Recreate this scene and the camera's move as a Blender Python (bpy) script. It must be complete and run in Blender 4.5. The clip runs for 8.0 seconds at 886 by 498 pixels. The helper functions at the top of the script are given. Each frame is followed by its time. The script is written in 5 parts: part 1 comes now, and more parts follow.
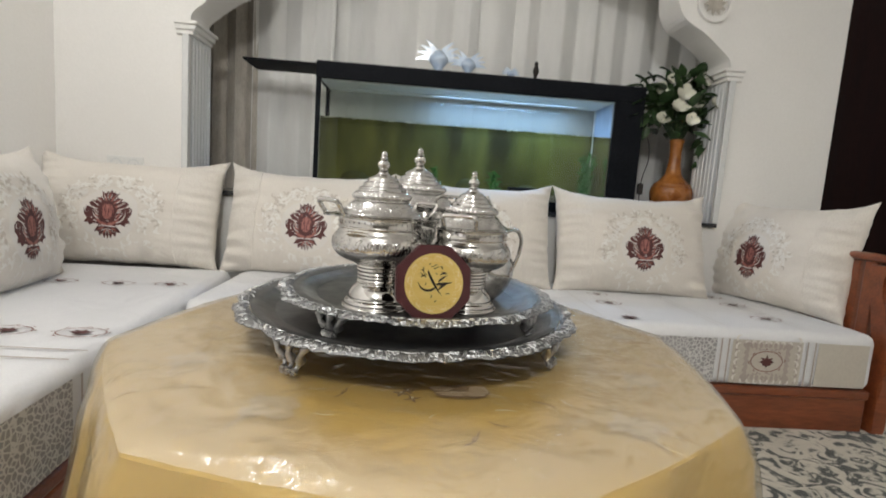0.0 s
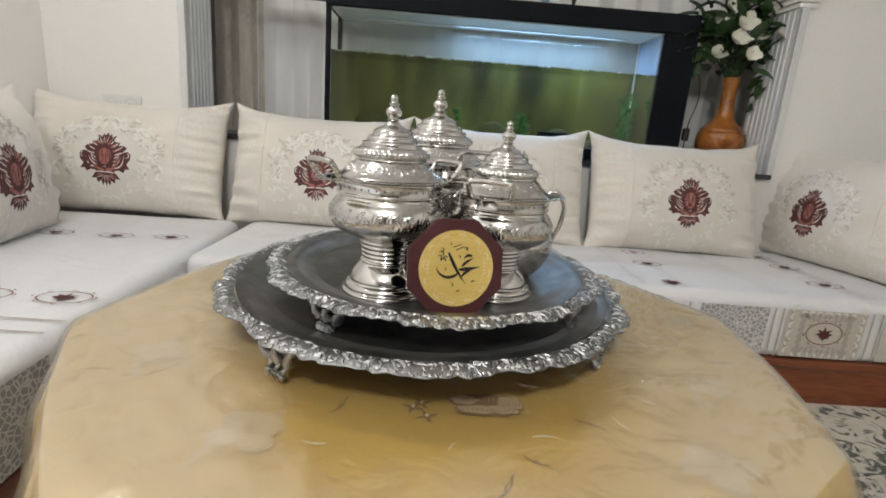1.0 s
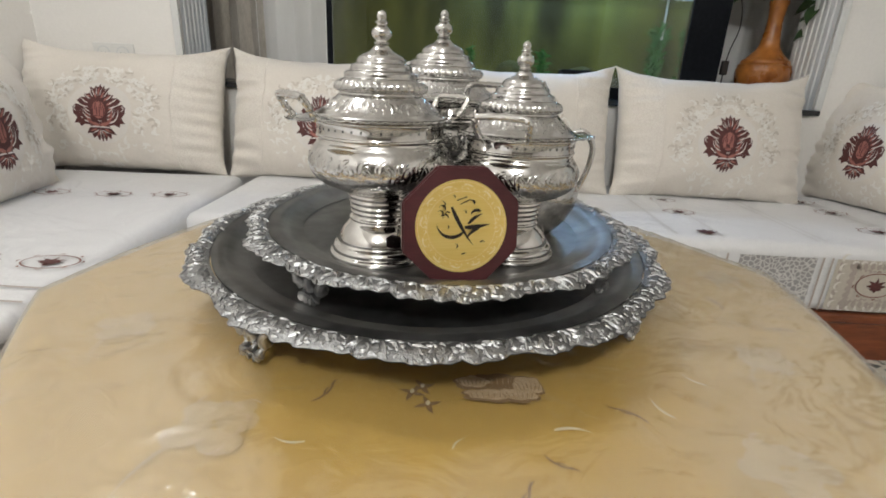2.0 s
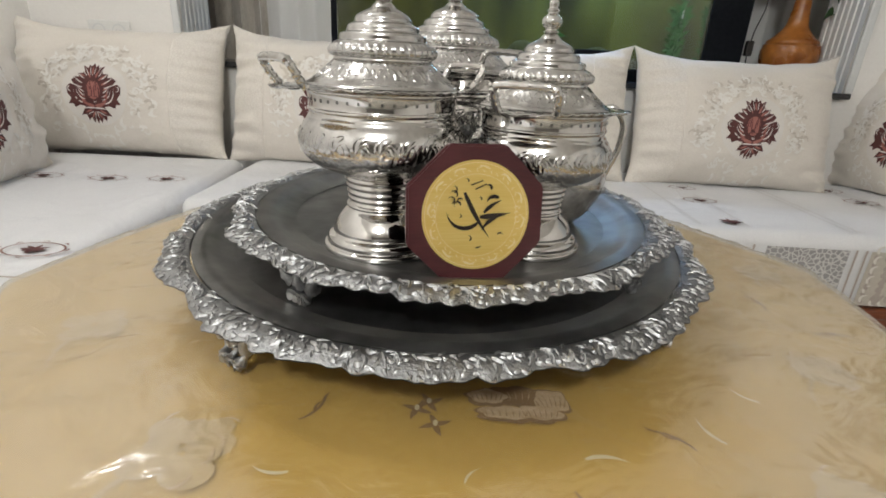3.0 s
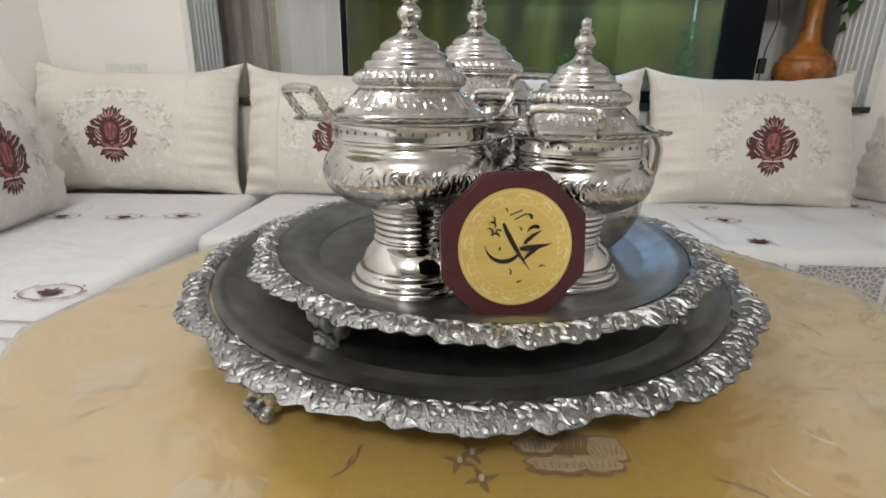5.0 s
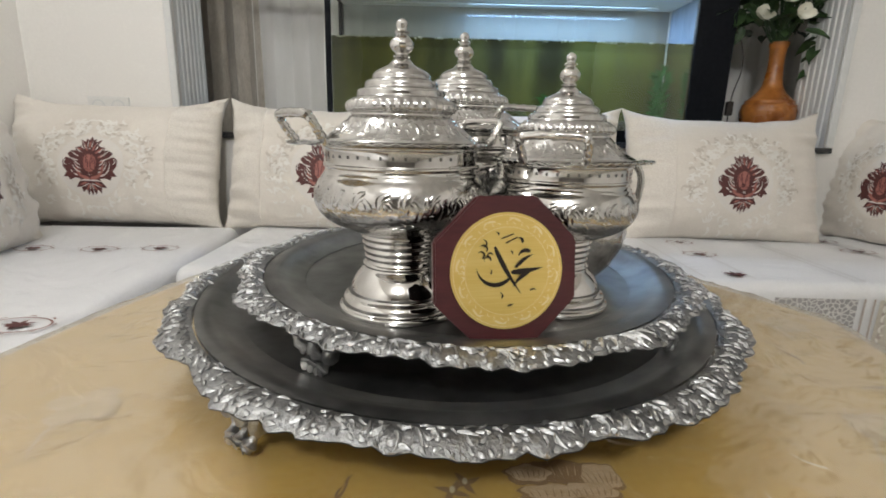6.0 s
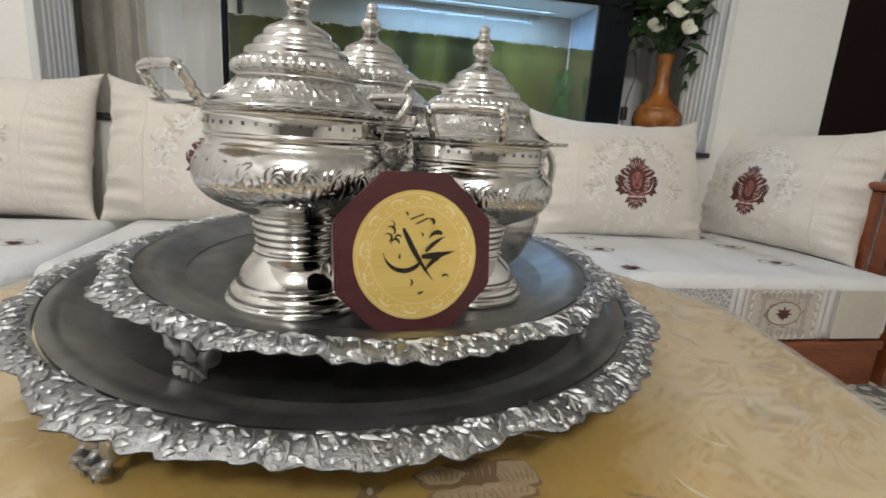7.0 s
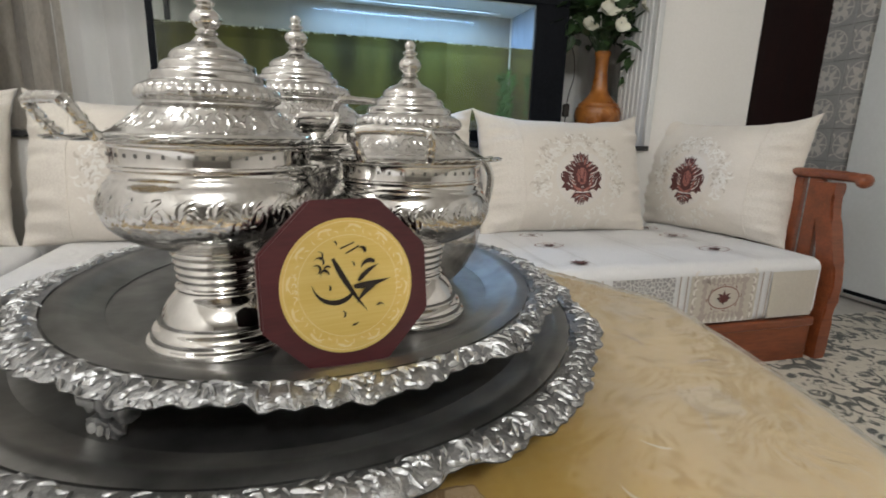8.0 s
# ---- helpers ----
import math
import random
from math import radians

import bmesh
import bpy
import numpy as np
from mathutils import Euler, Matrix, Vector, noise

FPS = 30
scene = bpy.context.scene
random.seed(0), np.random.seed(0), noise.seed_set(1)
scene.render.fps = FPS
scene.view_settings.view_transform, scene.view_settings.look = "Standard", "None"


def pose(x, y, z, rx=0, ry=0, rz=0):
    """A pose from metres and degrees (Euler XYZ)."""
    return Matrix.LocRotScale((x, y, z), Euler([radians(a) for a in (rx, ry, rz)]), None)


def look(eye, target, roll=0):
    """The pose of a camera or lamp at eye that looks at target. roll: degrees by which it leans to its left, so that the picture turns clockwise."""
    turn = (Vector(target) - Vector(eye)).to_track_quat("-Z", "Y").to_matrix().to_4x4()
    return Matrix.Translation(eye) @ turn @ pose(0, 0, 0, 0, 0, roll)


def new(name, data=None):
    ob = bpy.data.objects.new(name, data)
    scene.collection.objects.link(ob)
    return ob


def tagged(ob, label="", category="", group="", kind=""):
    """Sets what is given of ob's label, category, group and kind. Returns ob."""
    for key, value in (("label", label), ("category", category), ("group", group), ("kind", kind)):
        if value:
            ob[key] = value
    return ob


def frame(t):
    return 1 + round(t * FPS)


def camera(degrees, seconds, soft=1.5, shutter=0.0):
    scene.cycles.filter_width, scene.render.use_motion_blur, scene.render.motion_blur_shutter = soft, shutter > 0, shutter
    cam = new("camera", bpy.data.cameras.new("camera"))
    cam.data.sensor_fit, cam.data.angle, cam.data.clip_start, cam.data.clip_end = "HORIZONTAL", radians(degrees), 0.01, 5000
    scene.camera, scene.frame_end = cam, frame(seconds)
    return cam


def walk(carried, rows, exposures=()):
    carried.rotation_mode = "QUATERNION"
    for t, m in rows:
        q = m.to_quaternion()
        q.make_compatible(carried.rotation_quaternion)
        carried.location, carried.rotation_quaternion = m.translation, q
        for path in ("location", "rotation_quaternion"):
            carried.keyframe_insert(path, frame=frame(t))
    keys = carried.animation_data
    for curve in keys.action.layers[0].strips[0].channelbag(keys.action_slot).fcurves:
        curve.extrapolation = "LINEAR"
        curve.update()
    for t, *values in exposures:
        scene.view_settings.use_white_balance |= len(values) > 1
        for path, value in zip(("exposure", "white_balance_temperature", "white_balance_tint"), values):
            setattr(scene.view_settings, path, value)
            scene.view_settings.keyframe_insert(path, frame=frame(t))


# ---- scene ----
cam = camera(84.2, 8.0, soft=1.7, shutter=0.4)
PATH = [
    (0, (-0.056, -0.039, 0.809), (0.061, 1.944, 0.579), 4.0),
    (0.5, (-0.061, 0.063, 0.821), (0.049, 2.019, 0.422), 4.4),
    (1, (-0.055, 0.143, 0.831), (-0.004, 2.086, 0.361), 4.5),
    (1.5, (-0.033, 0.205, 0.82), (-0.026, 2.118, 0.239), 3.3),
    (3, (-0.039, 0.326, 0.788), (-0.079, 2.193, 0.073), 3.0),
    (3.5, (-0.043, 0.35, 0.777), (-0.111, 2.216, 0.062), 2.7),
    (4, (-0.053, 0.351, 0.781), (-0.186, 2.216, 0.072), 1.7),
    (5.5, (-0.067, 0.357, 0.784), (-0.126, 2.284, 0.252), 0.6),
    (6, (-0.072, 0.352, 0.773), (-0.084, 2.297, 0.305), 1.5),
    (6.5, (-0.067, 0.368, 0.766), (0.109, 2.305, 0.303), 2.9),
    (7, (-0.066, 0.389, 0.751), (0.283, 2.305, 0.295), 3.9),
    (7.5, (-0.061, 0.398, 0.755), (0.376, 2.296, 0.3), 3.7),
    (8, (-0.046, 0.401, 0.769), (0.473, 2.278, 0.316), 1.7),
]
walk(cam, [(t, look(eye, target, roll)) for t, eye, target, roll in PATH])

# ---- light: unseen neutral-white main lamp, added left fill lamp, and the tank's own tube ----
world = bpy.data.worlds.new("room_air")
world.use_nodes = True
scene.world = world
world.node_tree.nodes["Background"].inputs[0].default_value = (0.9, 0.93, 1.0, 1)
world.node_tree.nodes["Background"].inputs[1].default_value = 0.15


def lamp_light(name, x, y, z, watts, colour, radius):
    data = bpy.data.lights.new(name, "POINT")
    data.energy, data.color, data.shadow_soft_size = watts, colour, radius
    ob = new(name, data)
    ob.location = (x, y, z)
    return ob


# main light, placed by the highlights on the silver
lamp_light("unseen_room_light", -0.2, -1.25, 2.41, 101, (0.97, 0.985, 0.985), 0.14)
# fill light added on the left, with no known lamp there
lamp_light("unseen_room_light", -1.0, 1.0, 2.36, 17, (0.97, 0.985, 0.985), 0.14)
hood_tube = bpy.data.lights.new("aquarium_tube_light", "AREA")
hood_tube.shape, hood_tube.size, hood_tube.size_y, hood_tube.energy, hood_tube.color = "RECTANGLE", 0.80, 0.05, 4.4, (0.34, 0.58, 1.0)
new("aquarium_tube_light", hood_tube).matrix_world = look((0.40, 2.72, 1.335), (0.40, 2.721, 0))


# ---- materials ----
def shader(name):
    m = bpy.data.materials.new(name)
    m.use_nodes = True
    return m, m.node_tree.nodes, m.node_tree.links, m.node_tree.nodes["Principled BSDF"]


def surface(name, low, high, rough=0.6, metal=0.0, fine=60.0, coarse=4.0, bump=0.15, depth=0.002,
            rough_var=0.1, sheen=0.0, coat=0.0, stretch=(1, 1, 1), detail=6.0, spec=0.5):
    """A surface whose colour, gloss and relief vary at two scales."""
    m, n, l, b = shader(name)
    co = n.new("ShaderNodeTexCoord")
    mp = n.new("ShaderNodeMapping")
    mp.inputs["Scale"].default_value = stretch
    l.new(co.outputs["Object"], mp.inputs[0])
    a, c = n.new("ShaderNodeTexNoise"), n.new("ShaderNodeTexNoise")
    a.inputs["Scale"].default_value, c.inputs["Scale"].default_value = fine, coarse
    a.inputs["Detail"].default_value, c.inputs["Detail"].default_value = detail, 4.0
    l.new(mp.outputs[0], a.inputs["Vector"]), l.new(mp.outputs[0], c.inputs["Vector"])
    mix = n.new("ShaderNodeMath")
    mix.operation = "MULTIPLY_ADD"
    mix.inputs[1].default_value = 0.45
    l.new(a.outputs[0], mix.inputs[0])
    half = n.new("ShaderNodeMath")
    half.operation = "MULTIPLY"
    half.inputs[1].default_value = 0.55
    l.new(c.outputs[0], half.inputs[0]), l.new(half.outputs[0], mix.inputs[2])
    ramp = n.new("ShaderNodeValToRGB")
    ramp.color_ramp.elements[0].position, ramp.color_ramp.elements[1].position = 0.36, 0.64
    ramp.color_ramp.elements[0].color, ramp.color_ramp.elements[1].color = (*low, 1), (*high, 1)
    l.new(mix.outputs[0], ramp.inputs[0]), l.new(ramp.outputs[0], b.inputs["Base Color"])
    rr = n.new("ShaderNodeMapRange")
    rr.inputs["To Min"].default_value, rr.inputs["To Max"].default_value = max(0.02, rough - rough_var), min(1, rough + rough_var)
    l.new(c.outputs[0], rr.inputs[0]), l.new(rr.outputs[0], b.inputs["Roughness"])
    bp = n.new("ShaderNodeBump")
    bp.inputs["Strength"].default_value, bp.inputs["Distance"].default_value = bump, depth
    l.new(a.outputs[0], bp.inputs["Height"]), l.new(bp.outputs[0], b.inputs["Normal"])
    b.inputs["Metallic"].default_value = metal
    b.inputs["Sheen Weight"].default_value, b.inputs["Coat Weight"].default_value = sheen, coat
    b.inputs["Specular IOR Level"].default_value = spec
    return m


def weave(name, low, high, rough=0.75, cell=180.0, figure=0.0, fig_scale=26.0, fig_colour=None, sheen=0.2, depth=0.001, folds=0.0):
    """Woven upholstery: a thread relief, and a figured ground where figure is above zero."""
    m = surface(name, low, high, rough, 0, cell, 3.0, 0.25, depth, 0.06, sheen)
    n, l = m.node_tree.nodes, m.node_tree.links
    b = n["Principled BSDF"]
    if figure:
        co = n.new("ShaderNodeTexCoord")
        v = n.new("ShaderNodeTexVoronoi")
        v.feature = "DISTANCE_TO_EDGE"
        v.inputs["Scale"].default_value = fig_scale
        l.new(co.outputs["Object"], v.inputs["Vector"])
        r = n.new("ShaderNodeValToRGB")
        r.color_ramp.elements[0].position, r.color_ramp.elements[1].position = 0.06, 0.13
        r.color_ramp.elements[0].color, r.color_ramp.elements[1].color = (figure, figure, figure, 1), (0, 0, 0, 1)
        l.new(v.outputs["Distance"], r.inputs[0])
        mx = n.new("ShaderNodeMix")
        mx.data_type = "RGBA"
        old = b.inputs["Base Color"].links[0].from_socket
        l.new(r.outputs[0], mx.inputs["Factor"]), l.new(old, mx.inputs["A"])
        mx.inputs["B"].default_value = (*(fig_colour or high), 1)
        l.new(mx.outputs["Result"], b.inputs["Base Color"])
    if folds:
        # soft creases of a loose cover
        co, ns, bp = n.new("ShaderNodeTexCoord"), n.new("ShaderNodeTexNoise"), n.new("ShaderNodeBump")
        ns.inputs["Scale"].default_value, ns.inputs["Detail"].default_value, ns.inputs["Distortion"].default_value = 5.0, 3.0, 1.0
        bp.inputs["Strength"].default_value, bp.inputs["Distance"].default_value = folds, 0.03
        l.new(co.outputs["Object"], ns.inputs["Vector"]), l.new(ns.outputs[0], bp.inputs["Height"])
        l.new(b.inputs["Normal"].links[0].from_socket, bp.inputs["Normal"])
        l.new(bp.outputs[0], b.inputs["Normal"])
    return m


def clear(name, tint=(1, 1, 1), ior=1.5, rough=0.02, wrinkle=0.0, wr_scale=9.0, stretch=(1, 1, 1), haze=0.0, most=1.0, thin_haze_at=None):
    """Thin clear sheet: lets light straight through, with the gloss of its surface."""
    m, n, l, b = shader(name)
    n.remove(b)
    out = n["Material Output"]
    t, g, f, mx = n.new("ShaderNodeBsdfTransparent"), n.new("ShaderNodeBsdfGlossy"), n.new("ShaderNodeFresnel"), n.new("ShaderNodeMixShader")
    t.inputs[0].default_value, g.inputs["Roughness"].default_value, f.inputs[0].default_value = (*tint, 1), rough, ior
    cap = n.new("ShaderNodeMath")
    cap.operation = "MINIMUM"
    cap.inputs[1].default_value = most
    l.new(f.outputs[0], cap.inputs[0]), l.new(cap.outputs[0], mx.inputs[0]), l.new(t.outputs[0], mx.inputs[1]), l.new(g.outputs[0], mx.inputs[2]), l.new(mx.outputs[0], out.inputs[0])
    if haze:
        hz, hm = n.new("ShaderNodeBsdfDiffuse"), n.new("ShaderNodeMixShader")
        hz.inputs[0].default_value, hm.inputs[0].default_value = (0.86, 0.82, 0.74, 1), haze
        l.new(t.outputs[0], hm.inputs[1]), l.new(hz.outputs[0], hm.inputs[2]), l.new(hm.outputs[0], mx.inputs[1])
    if haze and thin_haze_at:
        # haze painted for reflected sheen: thin round one point, full farther out
        hc, dist, ns, add, mr = n.new("ShaderNodeTexCoord"), n.new("ShaderNodeVectorMath"), n.new("ShaderNodeTexNoise"), n.new("ShaderNodeMath"), n.new("ShaderNodeMapRange")
        dist.operation, add.operation = "DISTANCE", "MULTIPLY_ADD"
        dist.inputs[1].default_value, ns.inputs["Scale"].default_value, ns.inputs["Detail"].default_value = thin_haze_at, 6.0, 4.0
        add.inputs[1].default_value = 0.22
        mr.inputs["From Min"].default_value, mr.inputs["From Max"].default_value = 0.31, 0.42
        mr.inputs["To Min"].default_value, mr.inputs["To Max"].default_value = 0.03, haze
        l.new(hc.outputs["Object"], dist.inputs[0]), l.new(hc.outputs["Object"], ns.inputs["Vector"])
        l.new(ns.outputs[0], add.inputs[0]), l.new(dist.outputs["Value"], add.inputs[2])
        l.new(add.outputs[0], mr.inputs[0]), l.new(mr.outputs[0], hm.inputs[0])
    if wrinkle:
        co, mp, a, bp = n.new("ShaderNodeTexCoord"), n.new("ShaderNodeMapping"), n.new("ShaderNodeTexNoise"), n.new("ShaderNodeBump")
        mp.inputs["Scale"].default_value = stretch
        a.inputs["Scale"].default_value, a.inputs["Detail"].default_value, a.inputs["Distortion"].default_value = wr_scale, 3.0, 1.2
        bp.inputs["Strength"].default_value, bp.inputs["Distance"].default_value = wrinkle, 0.02
        l.new(co.outputs["Object"], mp.inputs[0]), l.new(mp.outputs[0], a.inputs["Vector"])
        l.new(a.outputs[0], bp.inputs["Height"])
        l.new(bp.outputs[0], g.inputs["Normal"]), l.new(bp.outputs[0], f.inputs["Normal"])
    return m


PLASTER = surface("white_plaster", (0.82, 0.795, 0.755), (0.87, 0.845, 0.805), 0.7, 0, 90, 1.5, 0.08, 0.001)
# dark tone chosen to give the silver dark reflections
DARK_UNSEEN_WALL = surface("dark_unseen_plaster", (0.24, 0.22, 0.20), (0.30, 0.28, 0.25), 0.7, 0, 90, 1.5, 0.08, 0.001)
TRIM = surface("painted_trim", (0.66, 0.66, 0.65), (0.72, 0.72, 0.70), 0.5, 0, 60, 3, 0.05, 0.001)
MARBLE_DARK = surface("dark_marble", (0.012, 0.012, 0.014), (0.04, 0.038, 0.038), 0.2, 0, 40, 8, 0.02, 0.001)
WOOD_RED = surface("red_brown_varnished_wood", (0.15, 0.036, 0.012), (0.27, 0.072, 0.024), 0.32, 0, 22, 3, 0.1, 0.001, 0.08, 0, 0.3, (1, 6, 6))
WOOD_DARK = surface("near_black_wood", (0.010, 0.004, 0.004), (0.018, 0.007, 0.006), 0.6, 0, 30, 3, 0.1, 0.001, 0.1, 0, 0, (6, 6, 1), spec=0.12)
MAROON = surface("maroon_stained_wood", (0.045, 0.010, 0.012), (0.075, 0.016, 0.018), 0.38, 0, 60, 8, 0.1, 0.0006, 0.08, 0, 0, (1, 1, 8))
GOLD = surface("brushed_gold_plate", (0.80, 0.57, 0.15), (0.88, 0.67, 0.24), 0.30, 0.62, 220, 12, 0.06, 0.0003, 0.05, 0, 0, (0.15, 1, 4))
GOLD_LINE = surface("bright_gold_relief", (0.92, 0.74, 0.36), (0.95, 0.80, 0.46), 0.35, 0.4, 90, 12, 0.05, 0.0003)
INK = surface("black_enamel", (0.010, 0.006, 0.004), (0.02, 0.012, 0.008), 0.4, 0, 90, 12, 0.02, 0.0003)
SILVER = surface("polished_silver", (0.58, 0.565, 0.545), (0.70, 0.685, 0.665), 0.075, 1.0, 130, 14, 0.08, 0.0008, 0.04)
SILVER_CHASED = surface("chased_silver", (0.51, 0.498, 0.482), (0.68, 0.668, 0.652), 0.14, 1.0, 160, 40, 0.16, 0.0012, 0.05)
TRAY_DISH = surface("dulled_steel_dish", (0.15, 0.148, 0.144), (0.34, 0.335, 0.325), 0.33, 0.94, 30, 5, 0.10, 0.0008, 0.10)
TRAY_RIM = surface("cast_silver_rim", (0.36, 0.363, 0.366), (0.53, 0.53, 0.53), 0.40, 1.0, 330, 70, 0.5, 0.002, 0.1)
# rim ground, a darker grey than the leaves laid on it
TRAY_RIM_BASE = surface("darker_rim_ground", (0.27, 0.27, 0.272), (0.46, 0.46, 0.462), 0.38, 1.0, 330, 70, 0.6, 0.002, 0.1)
TRAY_LINE = surface("darkened_engraving", (0.10, 0.10, 0.10), (0.17, 0.17, 0.17), 0.35, 1.0, 60, 12, 0.1, 0.0006)
CLOTH = weave("ochre_satin_tablecloth", (0.50, 0.325, 0.070), (0.575, 0.39, 0.10), 0.5, 160, sheen=0.1)
CLOTH_MOTIF = surface("embroidered_taupe_thread", (0.25, 0.155, 0.07), (0.34, 0.22, 0.105), 0.6, 0, 300, 30, 0.4, 0.001)
CLOTH_PALE = surface("embroidered_pale_thread", (0.50, 0.365, 0.17), (0.585, 0.455, 0.25), 0.5, 0, 300, 30, 0.4, 0.001)
# diffuse haze stands in for part of the sheet's bright reflection
PLASTIC = clear("clear_plastic_cover", (0.97, 0.96, 0.93), 1.9, 0.15, 0.40, 15.0, haze=0.27, most=0.42, thin_haze_at=(0.0, -0.205, 0.5))
# same plastic, haze cut because the hanging skirt reflects less light
PLASTIC_LESS_SHEEN = clear("plastic_skirt_less_sheen", (0.97, 0.96, 0.93), 1.6, 0.15, 0.40, 15.0, haze=0.05, most=0.35)
PETAL_THREAD = surface("rosy_beige_thread", (0.50, 0.36, 0.20), (0.66, 0.52, 0.36), 0.5, 0, 260, 60, 0.5, 0.0015, stretch=(1, 3, 1))
LACE = surface("ivory_lace", (0.62, 0.56, 0.38), (0.75, 0.70, 0.52), 0.8, 0, 240, 18, 0.6, 0.002)
SEAT = weave("white_brocade", (0.70, 0.695, 0.70), (0.78, 0.775, 0.775), 0.65, 220, sheen=0.3, folds=0.45)
SEAT_BEIGE = weave("beige_brocade", (0.52, 0.47, 0.40), (0.60, 0.55, 0.47), 0.7, 150, sheen=0.2)
SEAT_NET = weave("grey_net_brocade", (0.29, 0.275, 0.27), (0.35, 0.335, 0.33), 0.7, 150, 0.85, 66, (0.70, 0.68, 0.65))
SEAT_LINE = weave("taupe_woven_line", (0.40, 0.33, 0.29), (0.48, 0.41, 0.36), 0.7, 220)
CUSHION = weave("ivory_brocade", (0.72, 0.665, 0.59), (0.80, 0.745, 0.67), 0.62, 150, sheen=0.3, depth=0.0015, folds=0.35)
CUSHION_BAND = weave("quilted_ivory_band", (0.74, 0.69, 0.62), (0.81, 0.76, 0.685), 0.6, 150, 0.35, 110, (0.58, 0.52, 0.45), depth=0.002, folds=0.35)
VINE = surface("pale_satin_vine", (0.82, 0.785, 0.73), (0.87, 0.84, 0.785), 0.32, 0, 300, 30, 0.3, 0.001, sheen=0.3)
VINE_DARK = surface("beige_woven_vine", (0.57, 0.51, 0.44), (0.64, 0.58, 0.50), 0.6, 0, 300, 30, 0.3, 0.001)
SEAT_FAINT = weave("faint_grey_stripe", (0.655, 0.64, 0.63), (0.72, 0.705, 0.695), 0.7, 220)
RING = surface("faded_burgundy_thread", (0.20, 0.09, 0.075), (0.32, 0.16, 0.13), 0.6, 0, 400, 40, 0.4, 0.001)
PANEL_WHITE = weave("white_oval_ground", (0.73, 0.69, 0.635), (0.80, 0.76, 0.705), 0.6, 200)
BURGUNDY = surface("burgundy_embroidery", (0.070, 0.018, 0.018), (0.125, 0.036, 0.032), 0.6, 0, 400, 40, 0.5, 0.001)
ROSE = surface("rose_embroidery", (0.33, 0.115, 0.095), (0.42, 0.165, 0.135), 0.55, 0, 400, 40, 0.5, 0.001)
BLACK = surface("matt_black_panel", (0.006, 0.007, 0.009), (0.012, 0.013, 0.016), 0.6, 0, 60, 5, 0.05, 0.001, spec=0.07)
GLASS = clear("tank_glass", (0.94, 0.97, 0.95), 1.45)
WATER = clear("green_water", (0.80, 0.80, 0.64), 1.33, 0.03)
ALGAE = surface("algae_film", (0.05, 0.043, 0.025), (0.31, 0.295, 0.105), 0.6, 0, 5, 1.9, 0.05, 0.002, stretch=(1.6, 1, 0.5), detail=2.0)
# blue glare of the tank light, put into the pane's colour
BLUE_GLARE = surface("blue_glare_pane", (0.20, 0.25, 0.32), (0.50, 0.60, 0.74), 0.4, 0, 14, 2.6, 0.05, 0.001, stretch=(1.5, 1, 0.4))
MISTED = clear("misted_clear_glass", (0.90, 0.94, 0.96), 1.45, 0.03, haze=0.28)
GRAVEL = surface("tank_gravel", (0.12, 0.10, 0.06), (0.35, 0.30, 0.20), 0.8, 0, 160, 40, 0.8, 0.006)
# moss on the rocks, and the dim tank interior at the side
MOSS_AND_DIM = surface("moss_and_dim_interior", (0.060, 0.054, 0.016), (0.095, 0.086, 0.026), 0.95, 0, 20, 4, 0.2, 0.006)
LEAF = surface("dark_green_leaf", (0.018, 0.045, 0.014), (0.05, 0.095, 0.03), 0.45, 0, 40, 9, 0.2, 0.002)
LEAF_WATER = surface("bright_water_plant", (0.03, 0.14, 0.03), (0.08, 0.26, 0.06), 0.45, 0, 40, 9, 0.2, 0.002)
PETAL = surface("ivory_petal", (0.68, 0.66, 0.54), (0.82, 0.80, 0.70), 0.5, 0, 60, 14, 0.1, 0.001)
CLAY = surface("amber_glazed_clay", (0.22, 0.065, 0.012), (0.52, 0.20, 0.045), 0.28, 0, 26, 9, 0.12, 0.001, 0.05)
CURTAIN = surface("sheer_ivory_curtain", (0.78, 0.765, 0.73), (0.88, 0.865, 0.83), 0.75, 0, 240, 5, 0.15, 0.001, stretch=(3, 3, 0.6), sheen=0.3)
CURTAIN_TAUPE = surface("taupe_drape", (0.40, 0.36, 0.30), (0.58, 0.53, 0.46), 0.7, 0, 60, 9, 0.2, 0.002, stretch=(3, 3, 0.8), sheen=0.3)
FLOOR = surface("pale_marble_floor", (0.60, 0.58, 0.54), (0.70, 0.68, 0.64), 0.2, 0, 14, 2, 0.02, 0.001)
DOOR = surface("pale_grey_door_paint", (0.74, 0.77, 0.78), (0.80, 0.83, 0.84), 0.4, 0, 60, 2, 0.05, 0.001)
GROUT = surface("grey_grout", (0.26, 0.25, 0.24), (0.34, 0.33, 0.32), 0.8, 0, 120, 8, 0.3, 0.001)
TILE = surface("grey_glazed_tile", (0.34, 0.34, 0.345), (0.44, 0.44, 0.435), 0.35, 0, 90, 12, 0.2, 0.001)
TILE_LINE = surface("cream_tile_relief", (0.62, 0.60, 0.56), (0.72, 0.70, 0.66), 0.4, 0, 90, 12, 0.2, 0.001)
SOCKET = surface("white_socket_plastic", (0.74, 0.73, 0.70), (0.80, 0.79, 0.76), 0.35, 0, 60, 5, 0.02, 0.001)
DIFFUSER = surface("lamp_opal", (0.85, 0.85, 0.82), (0.9, 0.9, 0.88), 0.4, 0, 60, 5, 0.02, 0.001)


